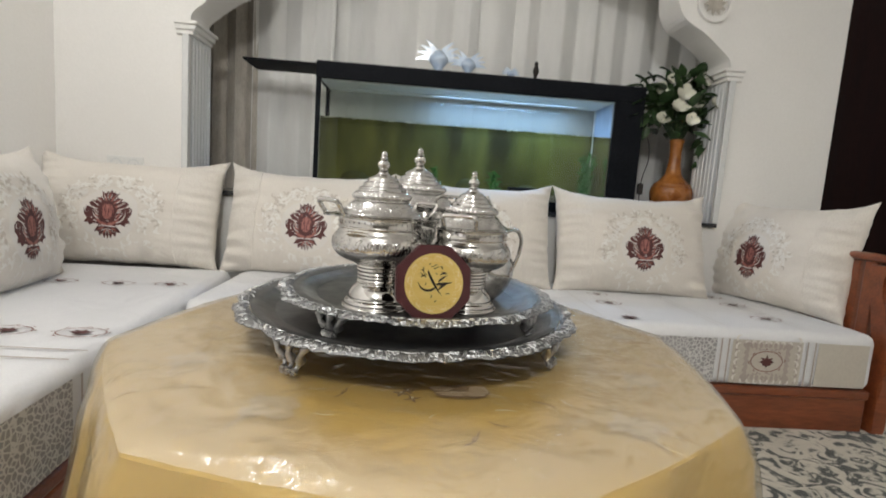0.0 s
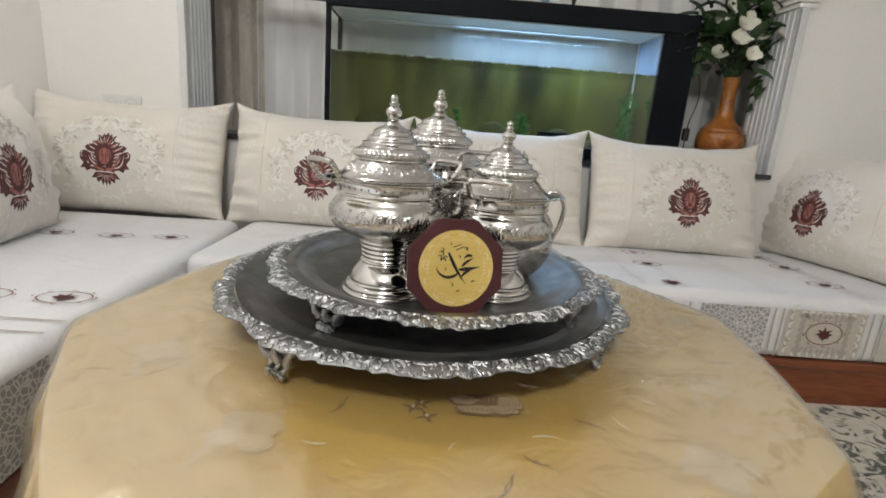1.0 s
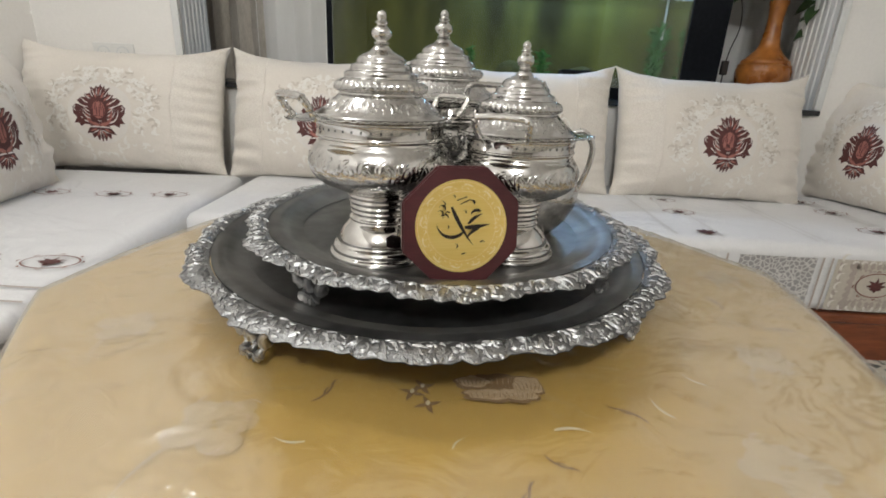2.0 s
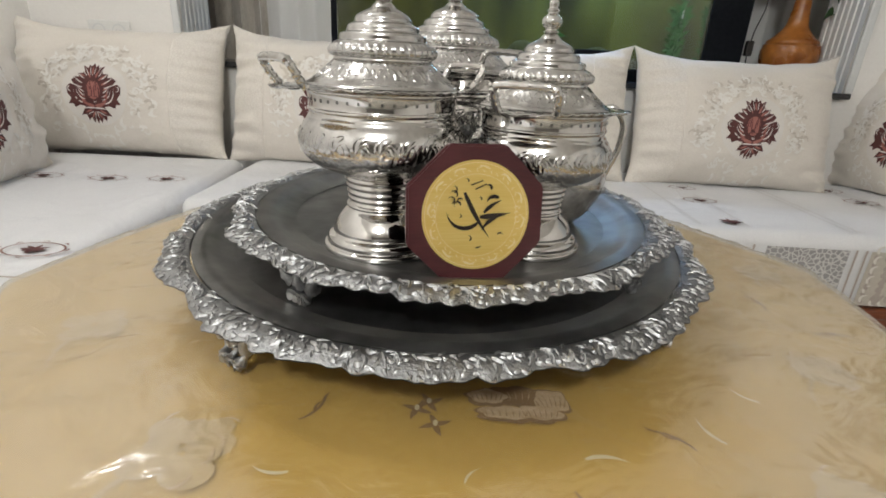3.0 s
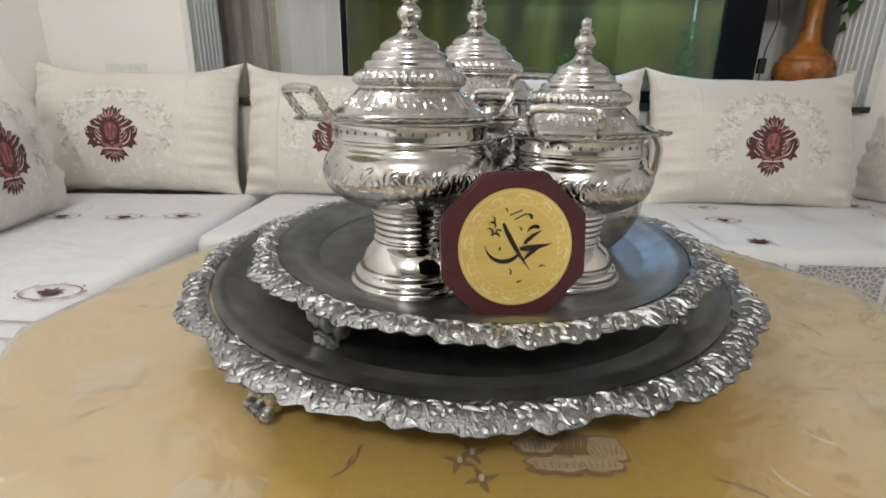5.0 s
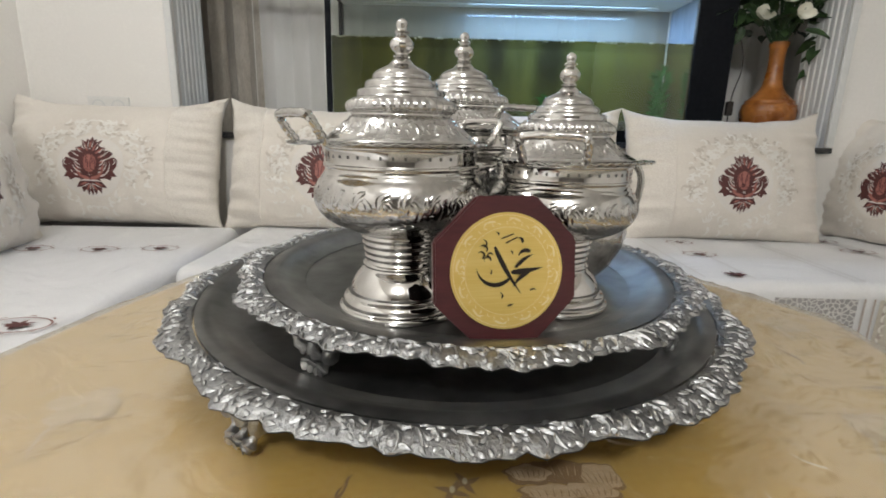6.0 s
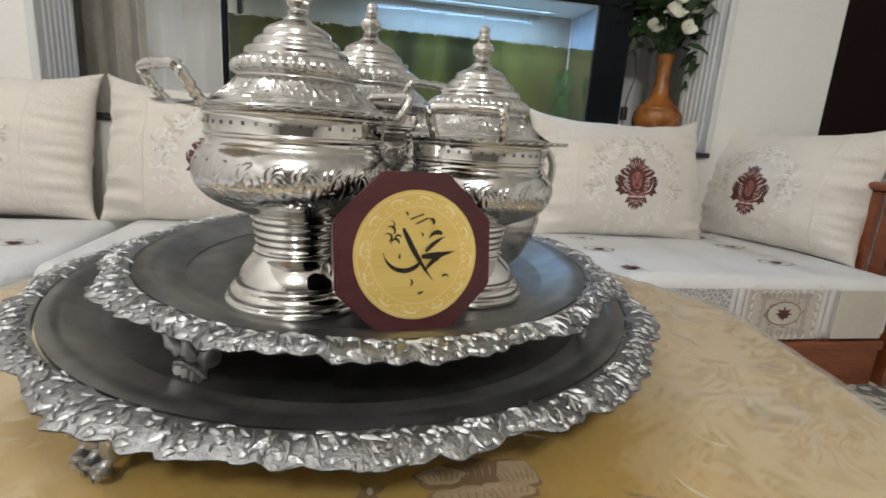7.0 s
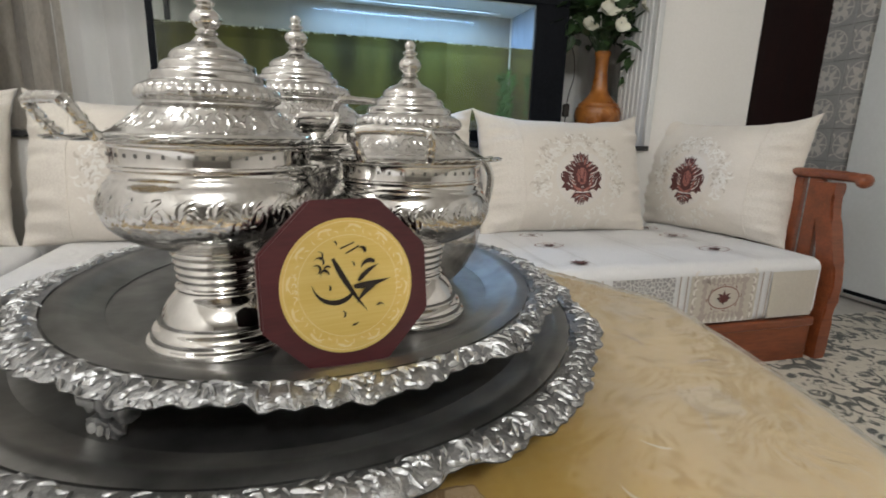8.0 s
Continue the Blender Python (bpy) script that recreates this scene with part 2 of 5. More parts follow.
def rug_material():
    m = surface("patterned_rug", (0.48, 0.44, 0.36), (0.62, 0.57, 0.48), 0.9, 0, 260, 5, 0.5, 0.003, sheen=0.3)
    n, l = m.node_tree.nodes, m.node_tree.links
    b = n["Principled BSDF"]
    co, w, v, r, mx = n.new("ShaderNodeTexCoord"), n.new("ShaderNodeTexNoise"), n.new("ShaderNodeTexVoronoi"), n.new("ShaderNodeValToRGB"), n.new("ShaderNodeMix")
    w.inputs["Scale"].default_value, w.inputs["Detail"].default_value, w.inputs["Distortion"].default_value = 13.0, 5.0, 2.2
    l.new(co.outputs["Object"], w.inputs["Vector"])
    e = r.color_ramp.elements
    e[0].position, e[1].position = 0.43, 0.55
    e[0].color, e[1].color = (1, 1, 1, 1), (0, 0, 0, 1)
    k = e.new(0.49)
    k.color = (0.15, 0.15, 0.15, 1)
    l.new(w.outputs[0], r.inputs[0])
    mx.data_type = "RGBA"
    old = b.inputs["Base Color"].links[0].from_socket
    l.new(r.outputs[0], mx.inputs["Factor"]), l.new(old, mx.inputs["A"])
    mx.inputs["B"].default_value = (0.030, 0.032, 0.026, 1)
    l.new(mx.outputs["Result"], b.inputs["Base Color"])
    return m


RUG = rug_material()


# woven sprigs on the seats: place, size, turn
SEAT_MOTIFS = [(0.785, 1.967, 0.8, 0), (0.768, 1.725, 1.1, 0), (1.397, 2.24, 0.8, 0), (1.403, 2.074, 0.85, 0), (1.381, 1.829, 0.9, 0), (0.80, 2.15, 0.7, 0),
               (0.20, 1.97, 0.8, 0), (0.20, 1.73, 1.1, 0), (-0.40, 1.97, 0.8, 0), (-0.40, 1.73, 1.1, 0)]
SIDE_MOTIFS = [(-1.34, 1.80, 0.85, 0), (-1.143, 1.812, 0.85, 0), (-0.972, 1.843, 0.85, 0), (-0.888, 1.22, 0.95, 0), (-1.06, 1.21, 0.9, 0), (-1.25, 1.21, 0.9, 0), (-1.0, 0.55, 0.9, 0)]
CUSHIONS = [
    ((-1.375, 2.225, 0.375), 2, 17, -1, 0.0, 1.09, " in the corner of the sofa"),
    ((-0.555, 2.225, 0.375), 0, 17, 1, 1.7, 1.0, " under the window"),
    ((0.22, 2.225, 0.375), 0, 17, -1, 3.1, 1.0, " under the window"),
    ((0.995, 2.225, 0.375), 0, 17, 1, 4.6, 1.0, " under the window"),
    ((-1.40, 1.62, 0.360), 100, 12, 1, 6.2, 1.0, " against the side wall"),
    ((1.615, 2.15, 0.375), -74, 12, -1, 7.9, 0.87, " leaning on the wooden arm"),
]
FLOWERS = [(0.045, 0.715, 0.8, 10), (-0.062, 0.690, 0.22, 40), (-0.045, 0.672, 0.22, 80), (-0.052, 0.700, 0.22, 0)]
BLOSSOMS = [(-0.235, 0.615, 0.95, 20), (0.27, 0.60, 0.9, 70), (0.36, 0.78, 0.8, 10), (-0.42, 0.78, 0.8, 50), (-0.30, 1.42, 0.8, 0), (0.44, 1.05, 0.8, 30)]
SPRIGS = [(-0.16, 0.655, 0.045, 40), (0.06, 0.60, 0.035, 300), (0.17, 0.65, 0.045, 120), (0.02, 0.53, 0.05, 30), (-0.34, 0.92, 0.05, 10), (0.38, 0.92, 0.05, 70), (-0.46, 0.98, 0.05, 300), (0.45, 0.86, 0.05, 150)]
# curved bars on the gold plate: place, heading, length, bend, width, blunt end
PLAQUE_BARS = [(-0.012, 0.022, -66, 0.050, 14, 0.0044, 0), (0.002, -0.006, 222, 0.040, -130, 0.0040, 0), (0.007, 0.003, 48, 0.021, -30, 0.0036, 0), (0.021, 0.017, 150, 0.014, 110, 0.0036, 0),
               (0.003, -0.001, 2, 0.030, 12, 0.0050, 0), (0.021, 0.000, 205, 0.022, 35, 0.0040, 0), (0.013, 0.025, 70, 0.008, 150, 0.0024, 0),
               (-0.006, 0.029, 20, 0.012, 0, 0.0011, 1), (-0.002, 0.025, 25, 0.012, 0, 0.0011, 1), (0.004, 0.015, 60, 0.005, 150, 0.0012, 0), (-0.009, 0.032, 60, 0.005, 160, 0.0012, 0),
               (-0.020, 0.018, 60, 0.012, 200, 0.0016, 0), (-0.024, 0.012, 30, 0.012, 220, 0.0016, 0), (-0.016, 0.010, 90, 0.012, 220, 0.0016, 0), (-0.022, 0.022, 20, 0.010, 180, 0.0014, 0), (-0.014, 0.015, 120, 0.010, 240, 0.0014, 0),
               (-0.016, -0.002, 40, 0.005, 120, 0.0013, 0), (-0.006, -0.024, 40, 0.007, 140, 0.0014, 0), (0.000, -0.031, 10, 0.006, 20, 0.0014, 0), (0.021, -0.018, 50, 0.007, -120, 0.0014, 0)]


# ---- building helpers ----
FINE_WORK = {"emblem", "emblem_slit", "emblem_scroll", "emblem_fill", "vine", "woven_sprig", "woven_ring", "woven_stripe", "damask_scroll", "belly_wreath", "lid_wreath", "engraving", "froth", "relief", "dark_lettering", "rosette_petals"}


def part(name, bm, material, parent=None, label="", smooth=True, at=None):
    """Links a bmesh as one mesh object, under a thing or a part where one is given."""
    me = bpy.data.meshes.new(name)
    bmesh.ops.recalc_face_normals(bm, faces=bm.faces)
    bm.to_mesh(me)
    bm.free()
    me.materials.append(material)
    if smooth:
        me.polygons.foreach_set("use_smooth", [True] * len(me.polygons))
        me.set_sharp_from_angle(angle=radians(50))
    ob = new(name, me)
    if parent:
        ob.parent = parent
    if at:
        ob.location = at
    if label:
        ob["label"] = label
    if name in FINE_WORK:
        ob["kind"] = "stuff"
    return ob


def thing(name, at, label, category, group="", kind="", turn=0.0):
    ob = new(name)
    ob.empty_display_size = 0.05
    ob.matrix_basis = pose(*at, 0, 0, turn)
    return tagged(ob, label, category, group, kind)


def structure(name, bm, material, label, category, smooth=False):
    return tagged(part(name, bm, material, None, "", smooth), label, category, "", "structure")


def box(x0, x1, y0, y1, z0, z1, bevel=0.0, seg=2, bm=None):
    bm = bm or bmesh.new()
    r = bmesh.ops.create_cube(bm, size=1.0, matrix=Matrix.Translation(((x0 + x1) / 2, (y0 + y1) / 2, (z0 + z1) / 2)) @ Matrix.Diagonal((x1 - x0, y1 - y0, z1 - z0, 1)))
    if bevel:
        vs = set(r["verts"])
        bmesh.ops.bevel(bm, geom=[e for e in bm.edges if e.verts[0] in vs and e.verts[1] in vs], offset=bevel, segments=seg, affect="EDGES", profile=0.5)
    return bm


def grid(nu, nv, f, closed_u=False, bm=None):
    """A sheet of quads over f(i, j)."""
    bm = bm or bmesh.new()
    vs = [[bm.verts.new(f(i, j)) for j in range(nv)] for i in range(nu)]
    for i in range(nu if closed_u else nu - 1):
        a, b = vs[i], vs[(i + 1) % nu]
        for j in range(nv - 1):
            bm.faces.new((a[j], b[j], b[j + 1], a[j + 1]))
    return bm


def lathe(profile, n=64, shape=None, bm=None):
    """A turned body over (radius, height); shape(k, angle, r, z) may move the radius and height."""
    bm = bm or bmesh.new()
    rings = []
    for k, (r, z) in enumerate(profile):
        ring = []
        for i in range(n):
            a = 2 * math.pi * i / n
            rr, zz = shape(k, a, r, z) if shape else (r, z)
            ring.append(bm.verts.new((rr * math.cos(a), rr * math.sin(a), zz)))
        rings.append(ring)
    for a, b in zip(rings, rings[1:]):
        for i in range(n):
            bm.faces.new((a[i], a[(i + 1) % n], b[(i + 1) % n], b[i]))
    for ring, flip in ((rings[0], True), (rings[-1], False)):
        bm.faces.new(ring[::-1] if flip else ring)
    return bm


def smooth_profile(points, per=5):
    """Catmull-Rom through (r, z) points."""
    out = []
    p = [points[0], *points, points[-1]]
    for i in range(1, len(p) - 2):
        for s in range(per):
            t = s / per
            q = []
            for c in range(2):
                a, b, d, e = p[i - 1][c], p[i][c], p[i + 1][c], p[i + 2][c]
                q.append(0.5 * (2 * b + (d - a) * t + (2 * a - 5 * b + 4 * d - e) * t * t + (3 * b - a - 3 * d + e) * t ** 3))
            out.append((max(q[0], 0.0008), q[1]))
    out.append(points[-1])
    return out


def tube(points, radius, n=10, bm=None, lump=0.0):
    """A round bar along points; radius may be a number or a function of 0..1."""
    bm = bm or bmesh.new()
    pts = [Vector(p) for p in points]
    rings = []
    side = Vector((0.31, 0.57, 0.76))
    for k, p in enumerate(pts):
        d = (pts[min(k + 1, len(pts) - 1)] - pts[max(k - 1, 0)]).normalized()
        side = (side - d * side.dot(d)).normalized()
        up = d.cross(side)
        s = k / (len(pts) - 1)
        r = radius(s) if callable(radius) else radius
        r *= 1 + lump * math.sin(k * 2.4)
        rings.append([bm.verts.new(p + (side * math.cos(2 * math.pi * i / n) + up * math.sin(2 * math.pi * i / n)) * r) for i in range(n)])
    for a, b in zip(rings, rings[1:]):
        for i in range(n):
            bm.faces.new((a[i], a[(i + 1) % n], b[(i + 1) % n], b[i]))
    bm.faces.new(rings[0][::-1]), bm.faces.new(rings[-1])
    return bm


def curve_points(points, per=6):
    """Catmull-Rom through 3D points."""
    out = []
    p = [Vector(q) for q in (points[0], *points, points[-1])]
    for i in range(1, len(p) - 2):
        for s in range(per):
            t = s / per
            a, b, d, e = p[i - 1], p[i], p[i + 1], p[i + 2]
            out.append(0.5 * (2 * b + (d - a) * t + (2 * a - 5 * b + 4 * d - e) * t * t + (3 * b - a - 3 * d + e) * t ** 3))
    return out + [p[-1]]


# Needlework is laid down as short tapered stitches, each a strip on the surface.
def stroke(bm, put, x, y, heading, length, bend, width, n=7, blunt=0.0):
    """One tapered strip from (x, y), turning by bend degrees on its way; put maps it on the surface."""
    a, rows = radians(heading), []
    o = Vector(put(x, y))
    up = (Vector(put(x + 0.001, y)) - o).cross(Vector(put(x, y + 0.001)) - o).normalized() * 0.00022 * (len(bm.faces) // n % 7)
    for k in range(n + 1):
        s = k / n
        w = width * max(math.sin(math.pi * (0.08 + 0.92 * s) ** 0.7) if not blunt else 1.0, 0.04) / 2
        rows.append((bm.verts.new(Vector(put(x - math.sin(a) * w, y + math.cos(a) * w)) + up), bm.verts.new(Vector(put(x + math.sin(a) * w, y - math.cos(a) * w)) + up)))
        x, y = x + math.cos(a) * length / n, y + math.sin(a) * length / n
        a += radians(bend) / n
    for p, q in zip(rows, rows[1:]):
        bm.faces.new((p[0], p[1], q[1], q[0]))


def relief(bm, put, x, y, heading, length, bend, width, height, n=7):
    """One cast or chased leaf: a tapered strip with a raised rib; put takes its height too."""
    a, rows = radians(heading), []
    for k in range(n + 1):
        s = k / n
        e = max(math.sin(math.pi * (0.07 + 0.9 * s) ** 0.75), 0.05)
        w, h = width * e / 2, height * e
        rows.append([bm.verts.new(put(x - math.sin(a) * w * q, y + math.cos(a) * w * q, h * g)) for q, g in ((1, -0.25), (0.55, 0.75), (0, 1.0), (-0.55, 0.6), (-1, -0.25))])
        x, y = x + math.cos(a) * length / n, y + math.sin(a) * length / n
        a += radians(bend) / n
    for p, q in zip(rows, rows[1:]):
        for i in range(4):
            bm.faces.new((p[i], p[i + 1], q[i + 1], q[i]))


def disc(bm, put, x, y, rx, ry, n=28, rings=3):
    c = bm.verts.new(put(x, y))
    prev = None
    for k in range(1, rings + 1):
        s = k / rings
        ring = [bm.verts.new(put(x + rx * s * math.cos(2 * math.pi * i / n), y + ry * s * math.sin(2 * math.pi * i / n))) for i in range(n)]
        for i in range(n):
            j = (i + 1) % n
            bm.faces.new((c, ring[i], ring[j]) if prev is None else (prev[i], ring[i], ring[j], prev[j]))
        prev = ring


def annulus(bm, put, x, y, rx, ry, w, n=36):
    a = [bm.verts.new(put(x + rx * math.cos(2 * math.pi * i / n), y + ry * math.sin(2 * math.pi * i / n))) for i in range(n)]
    b = [bm.verts.new(put(x + (rx - w) * math.cos(2 * math.pi * i / n), y + (ry - w) * math.sin(2 * math.pi * i / n))) for i in range(n)]
    for i in range(n):
        bm.faces.new((a[i], a[(i + 1) % n], b[(i + 1) % n], b[i]))


def rounded(dx, dy, dz, r, n=26, wob=0.0, seed=0.0):
    """A stuffed block with rounded edges, its base at z = 0."""
    bm = bmesh.new()

    def steps(d):
        m = max(4, int(n * d / max(dx, dy, dz)))
        e = [d / 2 - r + r * k / 4 for k in range(5)]
        inner = [-d / 2 + r + (d - 2 * r) * k / m for k in range(m + 1)]
        return sorted({round(v, 6) for v in (*[-v for v in e], *inner, *e)})
    sx, sy, sz = steps(dx), steps(dy), steps(dz)
    seen = {}

    def at(x, y, z):
        key = (x, y, z)
        if key not in seen:
            p = Vector(key)
            c = Vector((max(-dx / 2 + r, min(dx / 2 - r, x)), max(-dy / 2 + r, min(dy / 2 - r, y)), max(-dz / 2 + r, min(dz / 2 - r, z))))
            d = p - c
            d = d.normalized()
            q = c + d * r
            if wob:
                q += d * wob * noise.noise(Vector((x * 3.1 + seed, y * 3.1, z * 3.1)))
            seen[key] = bm.verts.new(q + Vector((0, 0, dz / 2)))
        return seen[key]
    for A, B, f in ((sx, sy, lambda a, b, s: (a, b, s * dz / 2)), (sx, sz, lambda a, b, s: (a, s * dy / 2, b)), (sy, sz, lambda a, b, s: (s * dx / 2, a, b))):
        for s in (-1, 1):
            for a0, a1 in zip(A, A[1:]):
                for b0, b1 in zip(B, B[1:]):
                    bm.faces.new([at(*f(round(a, 6), round(b, 6), s)) for a, b in ((a0, b0), (a1, b0), (a1, b1), (a0, b1))])
    return bm


# ---- the room ----
BACK, LEFT, RIGHT, FRONT, TOP = 2.42, -1.78, 2.66, -5.2, 2.62
ARCH_X, ARCH_HALF, SILL = 0.147, 1.313, 0.745


def wall_with_arch():
    """The back wall, 0.2 thick, with a scalloped opening above a parapet."""
    half = [(1.313, 1.50), (1.305, 1.555), (1.253, 1.605), (1.16, 1.675), (1.055, 1.735), (1.01, 1.815), (0.985, 1.92),
            (0.87, 1.99), (0.70, 2.03), (0.62, 2.12), (0.52, 2.20), (0.33, 2.235), (0.16, 2.30), (0, 2.36)]
    fine = [(p.x, p.z) for p in curve_points([(x, 0, z) for x, z in half], 4)]
    edge = [(ARCH_X - x, z) for x, z in fine] + [(ARCH_X + x, z) for x, z in fine[::-1][1:]]
    bm = bmesh.new()
    y0, y1 = BACK, BACK + 0.2

    def slab(quad):
        f = [bm.verts.new((x, y0, z)) for x, z in quad]
        b = [bm.verts.new((x, y1, z)) for x, z in quad]
        bm.faces.new(f), bm.faces.new(b[::-1])
        for i in range(4):
            bm.faces.new((f[i], b[i], b[(i + 1) % 4], f[(i + 1) % 4]))
    xl, xr = ARCH_X - ARCH_HALF, ARCH_X + ARCH_HALF
    slab([(LEFT - 0.2, 0), (xl, 0), (xl, 1.5), (LEFT - 0.2, 1.5)])
    slab([(xr, 0), (2.04, 0), (2.04, 1.5), (xr, 1.5)])
    slab([(xl, 0), (xr, 0), (xr, SILL - 0.025), (xl, SILL - 0.025)])
    slab([(LEFT - 0.2, 1.5), (xl, 1.5), (xl, TOP), (LEFT - 0.2, TOP)])
    slab([(xr, 1.5), (2.04, 1.5), (2.04, TOP), (xr, TOP)])
    for (xa, za), (xb, zb) in zip(edge, edge[1:]):
        if xb - xa > 1e-4:
            slab([(xa, za), (xb, zb), (xb, TOP), (xa, TOP)])
    bmesh.ops.remove_doubles(bm, verts=bm.verts, dist=1e-5)
    return bm


structure("wall_back", wall_with_arch(), PLASTER, "white plastered wall with a scalloped arched opening", "wall")
structure("wall_left", box(LEFT - 0.2, LEFT, FRONT, BACK, 0, TOP), PLASTER, "plain white plastered wall behind the sofa", "wall")
# unseen wall, set far back and dark to deepen reflections in the silver
structure("wall_front", box(LEFT - 0.2, RIGHT + 0.2, FRONT - 0.2, FRONT, 0, TOP), DARK_UNSEEN_WALL, "unseen closing wall, darkened for the silver's reflections", "wall")
structure("wall_right", box(RIGHT, RIGHT + 0.2, FRONT, 2.62, 0, TOP), PLASTER, "white plastered wall beside the doorway", "wall")
structure("wall_bay", box(-2.0, 2.04, 3.16, 3.3, 0, TOP), PLASTER, "pale wall behind the window drapes", "wall")
structure("wall_bay_side", box(-2.0, -1.85, 2.62, 3.16, 0, TOP), PLASTER, "pale side wall of the window bay", "wall")
structure("wall_bay_side_right", box(1.89, 2.04, 2.62, 3.16, 0, TOP), PLASTER, "pale side wall of the window bay", "wall")
structure("ceiling", box(LEFT - 0.3, RIGHT + 0.3, FRONT - 0.3, 3.3, TOP, TOP + 0.1), PLASTER, "plain white ceiling", "ceiling")
structure("floor", box(LEFT - 0.3, RIGHT + 0.3, FRONT - 0.3, 3.3, -0.1, -0.006), FLOOR, "pale polished marble floor", "floor")
structure("door_1", box(2.04, RIGHT, 2.58, 2.63, 0, TOP, 0.002), WOOD_DARK, "near-black dark wooden door in a recess", "door")
bay_floor = structure("sill_slab", box(-1.85, 1.89, 2.62, 3.16, 0.5, SILL - 0.025), PLASTER, "white window bench behind the sofa", "window sill")
structure("window_sill", box(ARCH_X - ARCH_HALF - 0.02, ARCH_X + ARCH_HALF + 0.02, BACK - 0.028, 3.16, SILL - 0.022, SILL, 0.004), MARBLE_DARK, "dark polished marble window sill", "window sill")


def fluted(side):
    """A fluted pilaster on the inside of the opening, with a moulded capital."""
    x = ARCH_X + side * ARCH_HALF
    bm = bmesh.new()
    prof = []
    for k in range(7):
        y = BACK - 0.012 + k * 0.034
        prof += [(0.011, y), (0.011, y + 0.016), (0.007, y + 0.020), (0.007, y + 0.030)]
    vs = [[bm.verts.new((x - side * d, y, z)) for z in (SILL, 1.46)] for d, y in prof]
    for a, b in zip(vs, vs[1:]):
        bm.faces.new((a[0], b[0], b[1], a[1]))
    box(min(x, x + side * 0.03), max(x, x + side * 0.03), BACK - 0.016, BACK - 0.002, SILL, 1.46, 0.003, 1, bm)
    ob = structure("pilaster", bm, TRIM, "pale grey fluted pilaster inside the arch", "pilaster")
    cap = bmesh.new()
    for z0, z1, o in ((1.455, 1.475, 0.022), (1.475, 1.497, 0.036), (1.497, 1.512, 0.05)):
        box(min(x - side * o, x + side * 0.06), max(x - side * o, x + side * 0.06), BACK - o * 0.8, BACK + 0.205, z0, z1, 0.005, 2, cap)
    part("capital", cap, PLASTER, ob, "", False)


fluted(-1)
fluted(1)

# rosette let into the wall above the capital
ros = bmesh.new()
put = lambda a, b: (1.335 + a, BACK - 0.004, 1.815 + b)
annulus(ros, put, 0, 0, 0.09, 0.09, 0.022)
r = bmesh.ops.extrude_face_region(ros, geom=ros.faces[:])
bmesh.ops.translate(ros, vec=(0, -0.016, 0), verts=[v for v in r["geom"] if isinstance(v, bmesh.types.BMVert)])
rosette = structure("wall_rosette", ros, PLASTER, "small round pierced plaster rosette above the pilaster", "ornament")
petals = bmesh.new()
for k in range(10):
    stroke(petals, lambda a, b: (1.335 + a, BACK - 0.012, 1.815 + b), 0, 0, 36 * k, 0.062, 25, 0.026)
part("rosette_petals", petals, CURTAIN_TAUPE, rosette, "brown pierced petals")

# doorway side: tiled strip, then a white door
strip = structure("tile_backing", box(RIGHT - 0.006, RIGHT, 2.32, 2.58, 0, TOP), GROUT, "grey grout bed of the tiled strip", "wall tiles")
white_door = tagged(part("door_2", box(RIGHT - 0.05, RIGHT - 0.002, 1.2, 2.315, 0.03, 2.1, 0.004), DOOR, None, "", False), "pale grey painted door standing shut", "door", "", "structure")
part("door_seal", box(RIGHT - 0.056, RIGHT - 0.046, 1.4, 2.2, 0.035, 0.055, 0.003), BLACK, white_door, "black rubber draught strip", False)
structure("rug", rounded(3.35, 6.4, 0.012, 0.005, 8), RUG, "cream rug with dark scrolling flowers", "rug").location = (0.965, -1.2, -0.006)

# lamp fittings added at the two room lights, above the view
for x, y, z in ((-0.2, -1.25, 2.565), (-1.0, 1.0, 2.515)):
    lamp = thing("unseen_lamp", (x, y, z), "added lamp fitting out of view under the ceiling", "pendant lamp", "pendant lamps")
    part("cap", lathe(smooth_profile([(0.06, 0.0), (0.062, 0.01), (0.045, 0.03), (0.012, 0.045), (0.010, 0.05)], 4), 32), TRIM, lamp)
    part("cord", tube([(0, 0, 0.045), (0, 0, (TOP - z + 0.045) / 2), (0, 0, TOP - z)], 0.004, 8), INK, lamp)


# ---- sofas ----
def motif(ob_parent, put, x, y, s=1.0, turn=0.0, oval=True):
    """A woven sprig inside an oval ring."""
    c, sn = math.cos(radians(turn)), math.sin(radians(turn))
    p = lambda a, b: put(x + (a * c - b * sn) * s, y + (a * sn + b * c) * s)
    bm = bmesh.new()
    for h, ln, bend in ((90, 0.036, 0), (55, 0.036, -40), (125, 0.036, 40), (20, 0.034, -30), (160, 0.034, 30), (-30, 0.022, 40), (210, 0.022, -40), (-90, 0.02, 0)):
        stroke(bm, p, 0, -0.004, h, ln * 0.82, bend, 0.011, 5)
    part("woven_sprig", bm, BURGUNDY, ob_parent)
    if oval:
        bm = bmesh.new()
        annulus(bm, p, 0, 0.002, 0.056, 0.036, 0.0035)
        for k in range(8):
            stroke(bm, p, 0.06 * math.cos(k * 0.785), 0.002 + 0.039 * math.sin(k * 0.785), k * 45 + 60, 0.014, 120, 0.004, 4)
        part("woven_ring", bm, RING, ob_parent)


